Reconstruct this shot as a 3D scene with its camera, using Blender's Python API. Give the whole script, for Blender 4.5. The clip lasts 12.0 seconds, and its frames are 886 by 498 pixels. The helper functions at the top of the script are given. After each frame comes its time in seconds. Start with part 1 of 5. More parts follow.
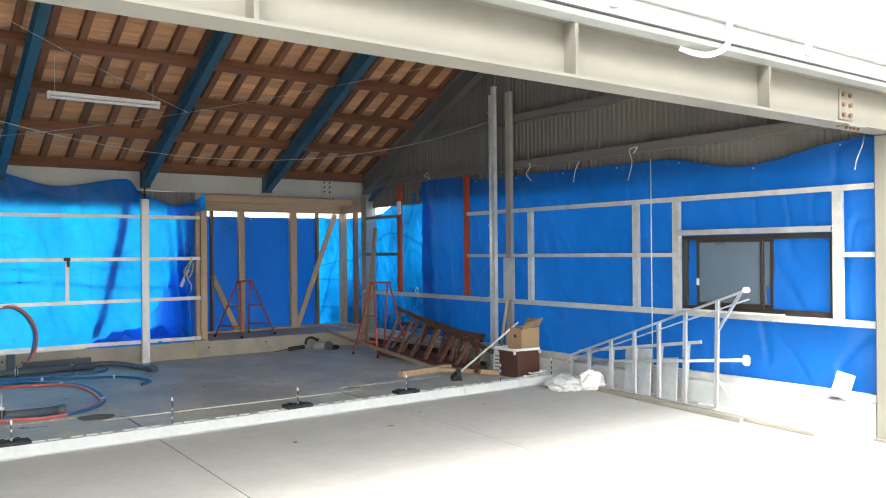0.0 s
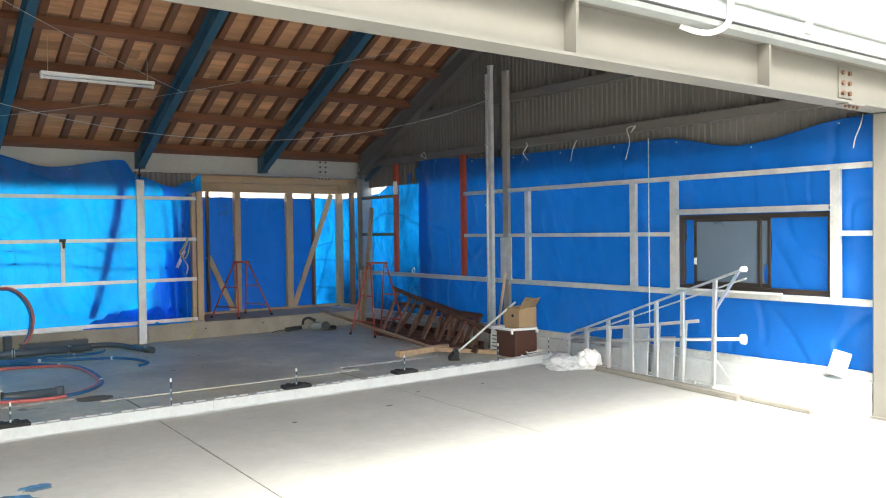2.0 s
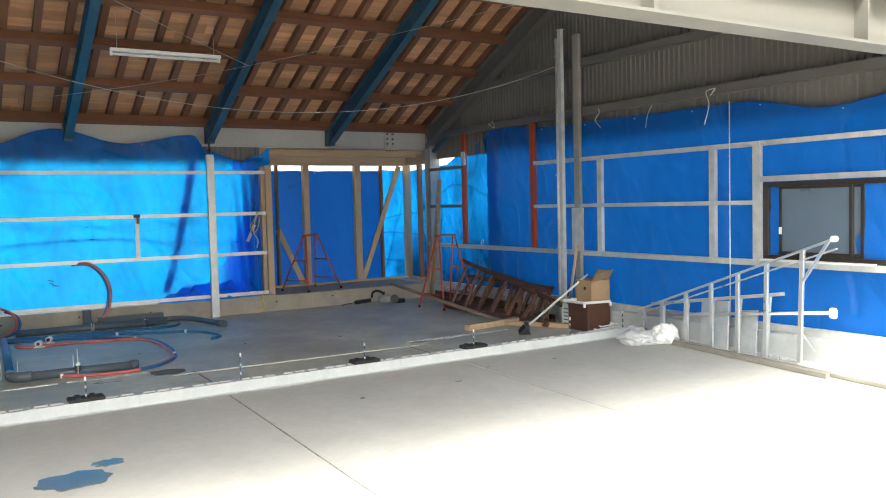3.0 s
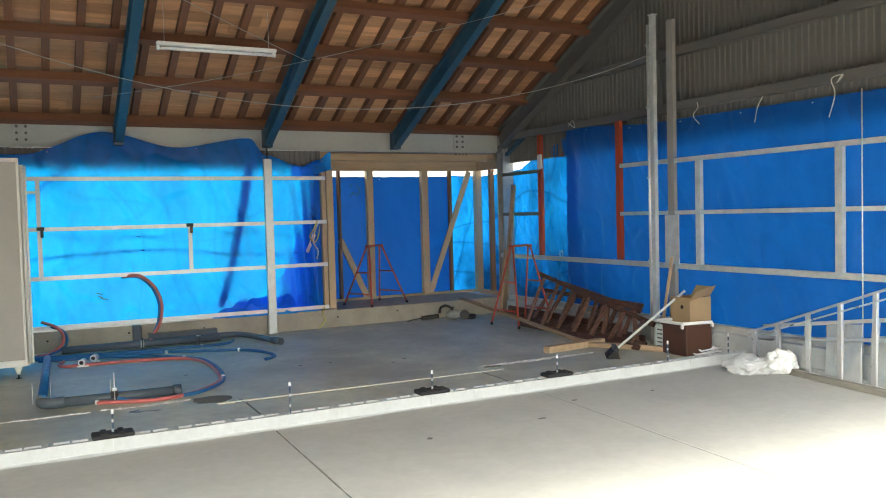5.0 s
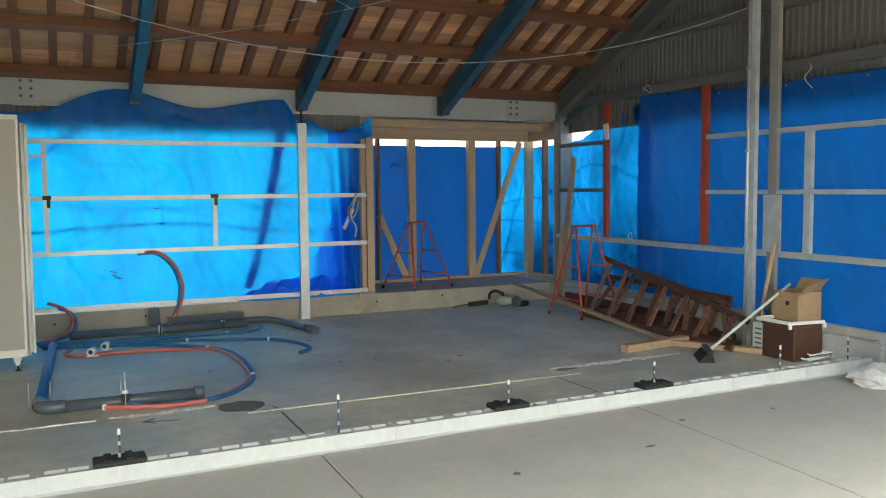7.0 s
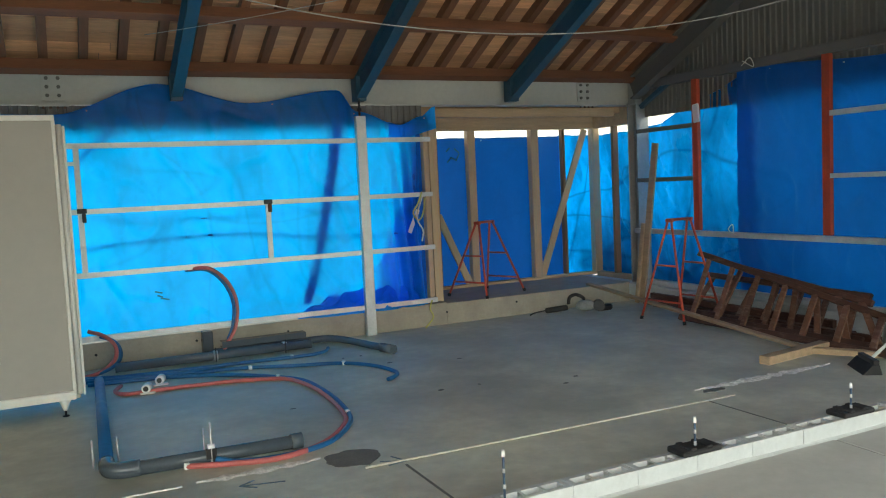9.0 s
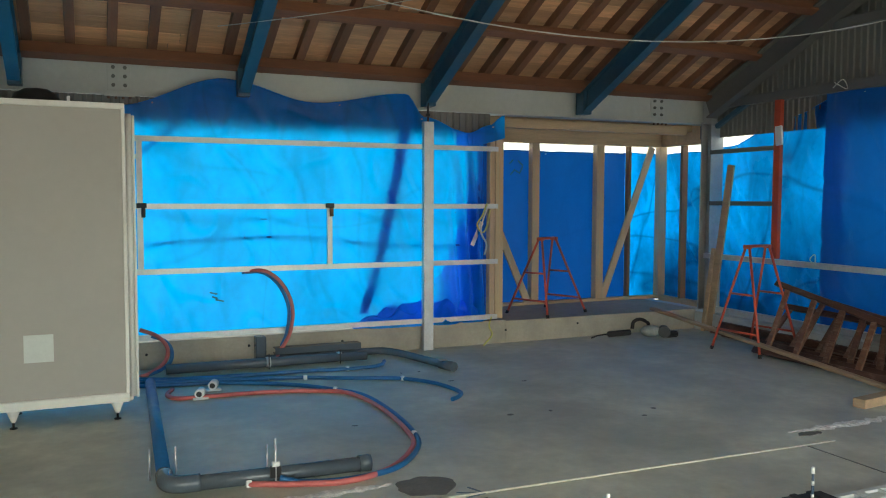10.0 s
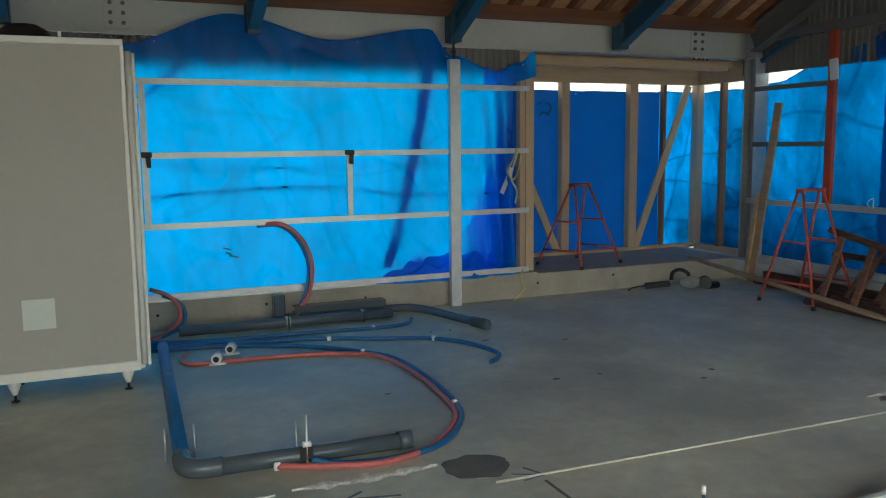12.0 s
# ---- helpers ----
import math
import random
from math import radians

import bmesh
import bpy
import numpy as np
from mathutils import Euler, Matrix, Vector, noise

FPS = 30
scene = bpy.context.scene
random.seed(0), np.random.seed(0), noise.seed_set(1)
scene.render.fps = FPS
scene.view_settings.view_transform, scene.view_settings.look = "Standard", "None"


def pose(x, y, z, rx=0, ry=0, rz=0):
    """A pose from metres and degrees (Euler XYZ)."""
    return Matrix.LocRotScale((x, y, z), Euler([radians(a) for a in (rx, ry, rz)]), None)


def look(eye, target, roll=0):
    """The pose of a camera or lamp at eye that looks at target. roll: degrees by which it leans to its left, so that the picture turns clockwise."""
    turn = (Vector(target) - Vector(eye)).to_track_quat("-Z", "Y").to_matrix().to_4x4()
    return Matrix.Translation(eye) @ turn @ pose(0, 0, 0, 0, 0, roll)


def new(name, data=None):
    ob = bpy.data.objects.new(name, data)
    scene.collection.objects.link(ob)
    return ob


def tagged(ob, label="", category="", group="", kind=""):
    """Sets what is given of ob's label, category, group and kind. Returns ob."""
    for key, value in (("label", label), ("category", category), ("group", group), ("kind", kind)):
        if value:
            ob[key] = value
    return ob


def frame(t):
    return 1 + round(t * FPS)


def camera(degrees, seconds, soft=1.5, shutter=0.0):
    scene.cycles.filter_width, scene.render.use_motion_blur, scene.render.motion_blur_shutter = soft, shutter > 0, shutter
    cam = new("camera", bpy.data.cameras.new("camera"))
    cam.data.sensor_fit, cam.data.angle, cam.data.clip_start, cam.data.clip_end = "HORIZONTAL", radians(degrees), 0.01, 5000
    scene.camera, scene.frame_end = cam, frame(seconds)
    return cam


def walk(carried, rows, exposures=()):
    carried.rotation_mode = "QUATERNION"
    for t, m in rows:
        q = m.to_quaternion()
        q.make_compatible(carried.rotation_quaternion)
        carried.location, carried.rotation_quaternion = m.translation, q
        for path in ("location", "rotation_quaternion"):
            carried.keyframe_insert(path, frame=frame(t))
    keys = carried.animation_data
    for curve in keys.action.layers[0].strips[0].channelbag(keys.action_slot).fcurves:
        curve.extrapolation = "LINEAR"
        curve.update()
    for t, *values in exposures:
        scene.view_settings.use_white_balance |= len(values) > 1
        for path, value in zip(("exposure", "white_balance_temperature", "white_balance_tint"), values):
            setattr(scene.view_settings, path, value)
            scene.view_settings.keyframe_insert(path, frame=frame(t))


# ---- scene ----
cam = camera(57.2, 12.0, soft=1.1)
PATH = [
    (0, (-6.459, -12.056, 1.559), (-5.275, -10.444, 1.567), -0.5),
    (0.5, (-6.401, -11.985, 1.575), (-5.153, -10.422, 1.57), -0.4),
    (1, (-6.462, -12.063, 1.573), (-5.206, -10.506, 1.568), -1.0),
    (1.5, (-6.459, -12.048, 1.575), (-5.232, -10.469, 1.568), -0.9),
    (2, (-6.473, -12.028, 1.563), (-5.28, -10.424, 1.521), -0.7),
    (2.5, (-6.5, -11.979, 1.556), (-5.362, -10.336, 1.459), -1.0),
    (3, (-6.344, -11.862, 1.568), (-5.295, -10.163, 1.458), -1.4),
    (3.2, (-6.33, -11.775, 1.58), (-5.311, -10.056, 1.493), -0.5),
    (4.8, (-5.928, -11.035, 1.545), (-5.007, -9.263, 1.425), -1.7),
    (5, (-5.892, -10.931, 1.547), (-4.985, -9.15, 1.464), -1.5),
    (5.5, (-5.842, -10.626, 1.549), (-4.904, -8.862, 1.451), -1.3),
    (6, (-5.818, -10.309, 1.57), (-4.875, -8.552, 1.423), -2.7),
    (6.5, (-5.772, -9.919, 1.583), (-4.881, -8.132, 1.475), -1.8),
    (7, (-5.709, -9.647, 1.56), (-4.847, -7.848, 1.414), -0.5),
    (7.2, (-5.71, -9.424, 1.551), (-4.836, -7.634, 1.372), -0.6),
    (8.8, (-5.935, -8.4, 1.574), (-5.077, -6.6, 1.422), -2.0),
    (9, (-6.05, -8.287, 1.594), (-5.183, -6.492, 1.437), -2.7),
    (9.5, (-6.134, -8.024, 1.584), (-5.325, -6.2, 1.456), -1.5),
    (10, (-6.203, -7.821, 1.58), (-5.404, -5.991, 1.456), 0.2),
    (10.5, (-6.324, -7.647, 1.567), (-5.427, -5.864, 1.435), -0.6),
    (11, (-6.318, -7.532, 1.58), (-5.479, -5.726, 1.397), -0.5),
    (11.5, (-6.308, -7.42, 1.559), (-5.436, -5.634, 1.329), -0.5),
    (12, (-6.16, -7.217, 1.561), (-5.384, -5.392, 1.308), -0.6),
]
EXPOSURE = [(0.0, 2.68, 6800, 6), (2.5, 2.54, 6850, 5), (5.0, 2.58, 7150, 3), (7.0, 2.48, 7150, -1), (9.0, 2.33, 7050, -3), (10.5, 2.33, 7000, -4), (11.6, 1.88, 6800, -3), (12.0, 1.9, 6750, -3)]
walk(cam, [(t, look(eye, target, roll)) for t, eye, target, roll in PATH], EXPOSURE)

# ---- light ----
world = bpy.data.worlds.new("overcast_sky")
scene.world = world
world.use_nodes = True
wn, wl = world.node_tree.nodes, world.node_tree.links
SUN_ELEV, SUN_AZ = 53.0, 212.0
sky = wn.new("ShaderNodeTexSky")
sky.sky_type, sky.sun_disc = "NISHITA", False
sky.sun_elevation, sky.sun_rotation = radians(SUN_ELEV), radians(SUN_AZ)
sky.dust_density, sky.air_density = 3.0, 1.0
pale = wn.new("ShaderNodeHueSaturation")
pale.inputs["Saturation"].default_value = 0.22
wl.new(sky.outputs[0], pale.inputs["Color"])
wl.new(pale.outputs[0], wn["Background"].inputs[0])
wn["Background"].inputs[1].default_value = 0.15
sun_data = bpy.data.lights.new("sun", "SUN")
sun_data.energy, sun_data.angle, sun_data.color = 1.15, radians(16), (1.0, 0.95, 0.87)
sun = new("sun", sun_data)
sun_from = Vector((math.sin(radians(SUN_AZ)) * math.cos(radians(SUN_ELEV)), math.cos(radians(SUN_AZ)) * math.cos(radians(SUN_ELEV)), math.sin(radians(SUN_ELEV))))
sun.matrix_world = look(sun_from * 30, (0, 0, 0))


# ---- materials ----
def mat(name, colour, rough=0.6, metal=0.0, vary=0.15, scale=3.0, fine=40.0, bump=0.15, stain=None, stain_amount=0.5, stain_scale=1.2,
        stretch=(1, 1, 1), piece=0.0, coat=0.0, bump_size=0.004, stain_edge=(0.5, 0.72)):
    """A surface with grain at a coarse and a fine scale, stains and relief, in metres."""
    m = bpy.data.materials.new(name)
    m.use_nodes = True
    n, l = m.node_tree.nodes, m.node_tree.links
    b = n["Principled BSDF"]
    b.inputs["Metallic"].default_value = metal
    if coat:
        b.inputs["Coat Weight"].default_value = coat
    tc = n.new("ShaderNodeTexCoord")
    mp = n.new("ShaderNodeMapping")
    mp.inputs["Scale"].default_value = stretch
    l.new(tc.outputs["Object"], mp.inputs[0])
    vec = mp.outputs[0]
    info = n.new("ShaderNodeObjectInfo")
    if piece:
        add = n.new("ShaderNodeVectorMath")
        add.operation = "MULTIPLY_ADD"
        comb = n.new("ShaderNodeCombineXYZ")
        for i in range(3):
            l.new(info.outputs["Random"], comb.inputs[i])
        l.new(comb.outputs[0], add.inputs[0])
        add.inputs[1].default_value = (37, 19, 53)
        l.new(vec, add.inputs[2])
        vec = add.outputs[0]

    def tex(s, detail=5.0, roughness=0.6):
        t = n.new("ShaderNodeTexNoise")
        t.inputs["Scale"].default_value, t.inputs["Detail"].default_value, t.inputs["Roughness"].default_value = s, detail, roughness
        l.new(vec, t.inputs["Vector"])
        return t.outputs[0]

    def curve(sock, lo, hi, out0, out1):
        r = n.new("ShaderNodeMapRange")
        for k, v in zip((1, 2, 3, 4), (lo, hi, out0, out1)):
            r.inputs[k].default_value = v
        l.new(sock, r.inputs[0])
        return r.outputs[0]

    def times(a, c):
        x = n.new("ShaderNodeMath")
        x.operation = "MULTIPLY"
        l.new(a, x.inputs[0])
        l.new(c, x.inputs[1])
        return x.outputs[0]

    coarse, small = tex(scale), tex(fine)
    value = times(curve(coarse, 0.3, 0.7, 1 - vary, 1 + vary), curve(small, 0.3, 0.7, 1 - vary * 0.5, 1 + vary * 0.5))
    if piece:
        value = times(value, curve(info.outputs["Random"], 0, 1, 1 - piece, 1 + piece))
    hsv = n.new("ShaderNodeHueSaturation")
    hsv.inputs["Color"].default_value = (*colour, 1)
    l.new(value, hsv.inputs["Value"])
    out = hsv.outputs[0]
    if stain:
        mix = n.new("ShaderNodeMix")
        mix.data_type = "RGBA"
        l.new(curve(tex(stain_scale, 8.0, 0.65), *stain_edge, 0, stain_amount), mix.inputs[0])
        l.new(out, mix.inputs[6])
        mix.inputs[7].default_value = (*stain, 1)
        out = mix.outputs[2]
    l.new(out, b.inputs["Base Color"])
    l.new(curve(coarse, 0.3, 0.7, max(0.03, rough - 0.1), min(1, rough + 0.1)), b.inputs["Roughness"])
    if bump:
        bp = n.new("ShaderNodeBump")
        bp.inputs["Strength"].default_value, bp.inputs["Distance"].default_value = bump, bump_size
        l.new(small, bp.inputs["Height"])
        l.new(bp.outputs[0], b.inputs["Normal"])
    return m


def tarp_mat(name, colour, through_colour, amount, rough=0.38, depth=0.11):
    """Woven plastic sheet: some light passes through it. depth: how strongly painted fold shade darkens it."""
    m = mat(name, colour, rough, vary=0.08, scale=2.0, fine=25.0, bump=0.4, bump_size=0.008)
    n, l = m.node_tree.nodes, m.node_tree.links
    b, o = n["Principled BSDF"], n["Material Output"]
    tr = n.new("ShaderNodeBsdfTranslucent")
    # Shading of folds and wrinkles, painted as noise into the translucent colour.
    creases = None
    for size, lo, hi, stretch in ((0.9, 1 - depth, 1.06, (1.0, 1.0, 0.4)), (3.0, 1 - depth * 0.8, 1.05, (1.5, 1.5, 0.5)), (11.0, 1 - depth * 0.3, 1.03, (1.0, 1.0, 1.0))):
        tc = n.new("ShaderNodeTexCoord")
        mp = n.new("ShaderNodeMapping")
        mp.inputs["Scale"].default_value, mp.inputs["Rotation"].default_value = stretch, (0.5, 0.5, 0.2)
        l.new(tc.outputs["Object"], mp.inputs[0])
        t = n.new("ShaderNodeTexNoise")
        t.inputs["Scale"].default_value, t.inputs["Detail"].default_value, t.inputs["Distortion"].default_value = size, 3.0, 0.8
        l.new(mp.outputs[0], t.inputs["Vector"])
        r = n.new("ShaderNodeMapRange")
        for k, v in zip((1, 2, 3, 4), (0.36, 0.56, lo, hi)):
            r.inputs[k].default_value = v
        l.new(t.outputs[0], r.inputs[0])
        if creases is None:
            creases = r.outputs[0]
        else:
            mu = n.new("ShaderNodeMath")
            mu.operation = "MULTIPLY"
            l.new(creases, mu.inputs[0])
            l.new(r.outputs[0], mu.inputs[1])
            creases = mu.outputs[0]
    # Thin dark lines painted in for the shade along sharp folds.
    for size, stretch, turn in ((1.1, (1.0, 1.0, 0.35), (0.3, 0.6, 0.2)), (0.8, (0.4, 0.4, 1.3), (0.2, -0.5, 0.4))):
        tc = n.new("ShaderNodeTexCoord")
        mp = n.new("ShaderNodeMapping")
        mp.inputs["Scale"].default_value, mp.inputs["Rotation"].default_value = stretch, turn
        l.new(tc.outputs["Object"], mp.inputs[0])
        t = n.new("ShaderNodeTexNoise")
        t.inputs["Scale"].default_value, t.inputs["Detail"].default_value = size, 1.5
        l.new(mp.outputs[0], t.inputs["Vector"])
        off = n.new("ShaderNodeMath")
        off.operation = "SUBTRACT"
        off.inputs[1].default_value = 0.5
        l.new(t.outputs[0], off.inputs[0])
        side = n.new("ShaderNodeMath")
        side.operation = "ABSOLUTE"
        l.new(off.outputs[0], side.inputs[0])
        fold_shade = n.new("ShaderNodeMapRange")
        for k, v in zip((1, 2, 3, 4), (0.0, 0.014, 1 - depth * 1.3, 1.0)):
            fold_shade.inputs[k].default_value = v
        l.new(side.outputs[0], fold_shade.inputs[0])
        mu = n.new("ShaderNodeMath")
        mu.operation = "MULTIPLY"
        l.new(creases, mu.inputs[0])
        l.new(fold_shade.outputs[0], mu.inputs[1])
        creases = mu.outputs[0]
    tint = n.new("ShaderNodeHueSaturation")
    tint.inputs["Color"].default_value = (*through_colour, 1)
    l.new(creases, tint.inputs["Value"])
    l.new(tint.outputs[0], tr.inputs[0])
    mix = n.new("ShaderNodeMixShader")
    mix.inputs[0].default_value = amount
    l.new(b.outputs[0], mix.inputs[1])
    l.new(tr.outputs[0], mix.inputs[2])
    l.new(mix.outputs[0], o.inputs[0])
    return m


CONC_FLOOR = mat("floor_concrete", (0.54, 0.54, 0.45), 0.5, vary=0.2, scale=1.1, fine=9, bump=0.16, stain=(0.31, 0.31, 0.255), stain_amount=0.75, stain_scale=0.9, stain_edge=(0.42, 0.64))
CONC_APRON = mat("apron_concrete", (0.45, 0.45, 0.43), 0.8, vary=0.09, scale=0.7, fine=14, bump=0.15, stain=(0.31, 0.31, 0.295), stain_amount=0.7, stain_scale=0.7, stain_edge=(0.44, 0.68))
CONC_KERB = mat("kerb_concrete", (0.52, 0.54, 0.54), 0.8, vary=0.10, scale=4, fine=40, bump=0.3, stain=(0.4, 0.4, 0.38), stain_amount=0.6, stain_scale=5)
CONC_STEM = mat("stem_concrete", (0.40, 0.36, 0.29), 0.85, vary=0.12, scale=2, fine=30, bump=0.25, stain=(0.27, 0.24, 0.2), stain_amount=0.6, stain_scale=2.2)
CONC_ROUGH = mat("broken_concrete", (0.74, 0.73, 0.70), 0.95, vary=0.3, scale=25, fine=90, bump=0.6)
MORTAR_DARK = mat("dark_mortar", (0.15, 0.15, 0.142), 0.9, vary=0.2, scale=6, fine=60, bump=0.4)
EARTH = mat("yard_gravel", (0.42, 0.40, 0.37), 0.95, vary=0.2, scale=1.5, fine=30, bump=0.5, stain=(0.3, 0.29, 0.26))
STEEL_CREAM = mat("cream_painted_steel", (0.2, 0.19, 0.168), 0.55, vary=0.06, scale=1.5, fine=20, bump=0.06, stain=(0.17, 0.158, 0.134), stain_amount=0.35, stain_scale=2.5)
STEEL_NORTH = mat("primer_grey_steel", (0.50, 0.50, 0.46), 0.6, vary=0.08, scale=1.5, fine=20, bump=0.08, stain=(0.36, 0.36, 0.33), stain_amount=0.4, stain_scale=3)
STEEL_DRAB = mat("drab_painted_steel", (0.33, 0.31, 0.28), 0.6, vary=0.1, scale=2.0, fine=30, bump=0.08, stain=(0.24, 0.22, 0.19), stain_amount=0.4, stain_scale=3)
STEEL_PRIMED = mat("blue_grey_primed_steel", (0.34, 0.35, 0.34), 0.6, vary=0.1, scale=2.0, fine=30, bump=0.08, stain=(0.18, 0.19, 0.19), stain_amount=0.5, stain_scale=3)
STEEL_BLUE = mat("blue_painted_steel", (0.025, 0.085, 0.135), 0.5, vary=0.12, scale=3, fine=40, bump=0.08, stain=(0.09, 0.12, 0.14), stain_amount=0.4, stain_scale=4)
STEEL_GREY = mat("grey_painted_steel", (0.13, 0.123, 0.112), 0.6, vary=0.1, scale=2, fine=40, bump=0.08, stain=(0.12, 0.115, 0.11))
GUTTER_STEEL = mat("aged_gutter_steel", (0.30, 0.32, 0.32), 0.45, metal=0.35, vary=0.15, scale=6, fine=50, bump=0.05)
JOINT_DIRT = mat("joint_dirt", (0.2, 0.195, 0.18), 0.95, vary=0.4, scale=12, fine=60, bump=0.3)
GALV = mat("galvanised_steel", (0.60, 0.61, 0.60), 0.42, metal=0.55, vary=0.12, scale=8, fine=60, bump=0.06, piece=0.06)
GALV_DULL = mat("dull_galvanised_steel", (0.58, 0.59, 0.57), 0.5, metal=0.3, vary=0.14, scale=8, fine=60, bump=0.06, piece=0.08)
ALU = mat("aluminium", (0.72, 0.73, 0.73), 0.34, metal=0.8, vary=0.08, scale=6, fine=60, bump=0.05)
RED_OXIDE = mat("red_oxide_primer", (0.45, 0.062, 0.022), 0.6, vary=0.15, scale=5, fine=50, bump=0.1, stain=(0.2, 0.05, 0.03))
RED_PAINT = mat("red_trestle_paint", (0.52, 0.075, 0.04), 0.5, vary=0.18, scale=8, fine=60, bump=0.1, stain=(0.2, 0.07, 0.04), stain_amount=0.6, stain_scale=8)
WOOD_NEW = mat("new_timber", (0.56, 0.40, 0.25), 0.65, vary=0.14, scale=3, fine=30, stretch=(5, 5, 0.5), bump=0.12, piece=0.1, stain=(0.4, 0.25, 0.13), stain_amount=0.5, stain_scale=3)
WOOD_HEADER = mat("new_timber_header", (0.52, 0.36, 0.21), 0.65, vary=0.14, scale=3, fine=30, stretch=(0.5, 5, 5), bump=0.12, piece=0.1)
WOOD_DARK = mat("weathered_stud_timber", (0.22, 0.12, 0.07), 0.75, vary=0.2, scale=3, fine=30, stretch=(5, 5, 0.5), bump=0.2, piece=0.12)
WOOD_PURLIN = mat("purlin_timber", (0.20, 0.085, 0.046), 0.75, vary=0.18, scale=2.5, fine=25, stretch=(0.5, 5, 5), bump=0.2, piece=0.15, stain=(0.12, 0.06, 0.035))
WOOD_BATTEN = mat("rafter_timber", (0.19, 0.085, 0.046), 0.75, vary=0.2, scale=3, fine=30, stretch=(5, 1, 1), bump=0.2, piece=0.15)
WOOD_LADDER = mat("dark_ladder_timber", (0.075, 0.031, 0.019), 0.6, vary=0.25, scale=5, fine=40, stretch=(3, 1, 3), bump=0.2, piece=0.15, stain=(0.24, 0.16, 0.11), stain_amount=0.5, stain_scale=6)
WOOD_RUNG = mat("worn_rung_timber", (0.15, 0.07, 0.042), 0.4, vary=0.25, scale=5, fine=40, stretch=(3, 1, 3), bump=0.2, piece=0.3, stain=(0.34, 0.26, 0.2), stain_amount=0.6, stain_scale=9)
WOOD_GREY = mat("weathered_grey_timber", (0.24, 0.225, 0.195), 0.8, vary=0.2, scale=3, fine=35, stretch=(4, 0.6, 4), bump=0.2, piece=0.15, stain=(0.25, 0.23, 0.2))
WOOD_SCRAP = mat("offcut_timber", (0.42, 0.30, 0.19), 0.75, vary=0.18, scale=3, fine=35, stretch=(4, 0.6, 4), bump=0.2, piece=0.2, stain=(0.28, 0.2, 0.13))
CORRUGATED = mat("corrugated_sheet", (0.155, 0.147, 0.13), 0.6, vary=0.1, scale=1.3, fine=30, bump=0.08, stain=(0.13, 0.122, 0.11), stain_amount=0.5, stain_scale=1.5)
TARP_THIN = tarp_mat("thin_blue_tarp", (0.006, 0.17, 0.66), (0.002, 0.43, 0.97), 0.64)
# East tarp: the shade outside it is put into a darker, less translucent colour.
TARP_SHADED = tarp_mat("shaded_blue_tarp", (0.004, 0.11, 0.44), (0.002, 0.135, 0.54), 0.25)
# Darker colours and a lower translucent share for the sheets of the timber bay.
TARP_BAY = tarp_mat("dark_bay_tarp", (0.003, 0.095, 0.40), (0.001, 0.10, 0.46), 0.24)
# Strongest painted fold shade of the tarps.
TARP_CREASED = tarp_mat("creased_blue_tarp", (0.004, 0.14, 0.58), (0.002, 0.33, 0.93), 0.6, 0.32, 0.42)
CHALK_BLUE = mat("blue_marking_paint", (0.13, 0.18, 0.23), 0.8, vary=0.3, scale=20, fine=80, bump=0.1)
TARP_BACK = tarp_mat("dark_back_tarp", (0.004, 0.10, 0.40), (0.002, 0.10, 0.5), 0.3)
BLACK_RUBBER = mat("black_rubber", (0.018, 0.018, 0.02), 0.75, vary=0.2, scale=20, fine=90, bump=0.2)
PIPE_GREY = mat("grey_pvc", (0.085, 0.105, 0.125), 0.18, vary=0.1, scale=5, fine=60, bump=0.04)
HOSE_BLUE = mat("blue_water_hose", (0.015, 0.12, 0.30), 0.4, vary=0.12, scale=8, fine=80, bump=0.06)
HOSE_RED = mat("red_water_hose", (0.55, 0.14, 0.13), 0.45, vary=0.12, scale=8, fine=80, bump=0.06)
WHITE_PLASTIC = mat("white_plastic", (0.80, 0.80, 0.78), 0.4, vary=0.05, scale=4, fine=40, bump=0.05)
CARDBOARD = mat("cardboard", (0.40, 0.27, 0.15), 0.85, vary=0.1, scale=5, fine=60, bump=0.1)
BROWN_BOX = mat("brown_plastic_crate", (0.085, 0.035, 0.022), 0.5, vary=0.15, scale=6, fine=50, bump=0.1)
PANEL_GREY = mat("grey_panel_face", (0.40, 0.38, 0.345), 0.5, vary=0.04, scale=1.2, fine=12, bump=0.03, stain=(0.36, 0.345, 0.315), stain_amount=0.5, stain_scale=0.8)
PANEL_WHITE = mat("cream_panel_trim", (0.78, 0.77, 0.72), 0.45, vary=0.06, scale=3, fine=30, bump=0.05)
PAPER = mat("white_paper", (0.66, 0.70, 0.67), 0.8, vary=0.05, scale=10, fine=50, bump=0.05)
BRONZE = mat("bronze_window_frame", (0.045, 0.035, 0.03), 0.4, metal=0.3, vary=0.1, scale=5, fine=50, bump=0.04)
DARK_METAL = mat("dark_metal", (0.035, 0.035, 0.038), 0.5, metal=0.5, vary=0.2, scale=10, fine=60, bump=0.1)
ROPE_WHITE = mat("white_cord", (0.62, 0.60, 0.52), 0.9, vary=0.15, scale=30, fine=200, bump=0.3)
ROPE_YELLOW = mat("yellow_cord", (0.55, 0.52, 0.16), 0.8, vary=0.15, scale=30, fine=200, bump=0.3)
WIRE = mat("pale_cable", (0.42, 0.41, 0.38), 0.6, vary=0.1, scale=20, fine=80, bump=0.05)
RUST = mat("brown_rust_steel", (0.16, 0.085, 0.05), 0.85, vary=0.3, scale=10, fine=60, bump=0.3)
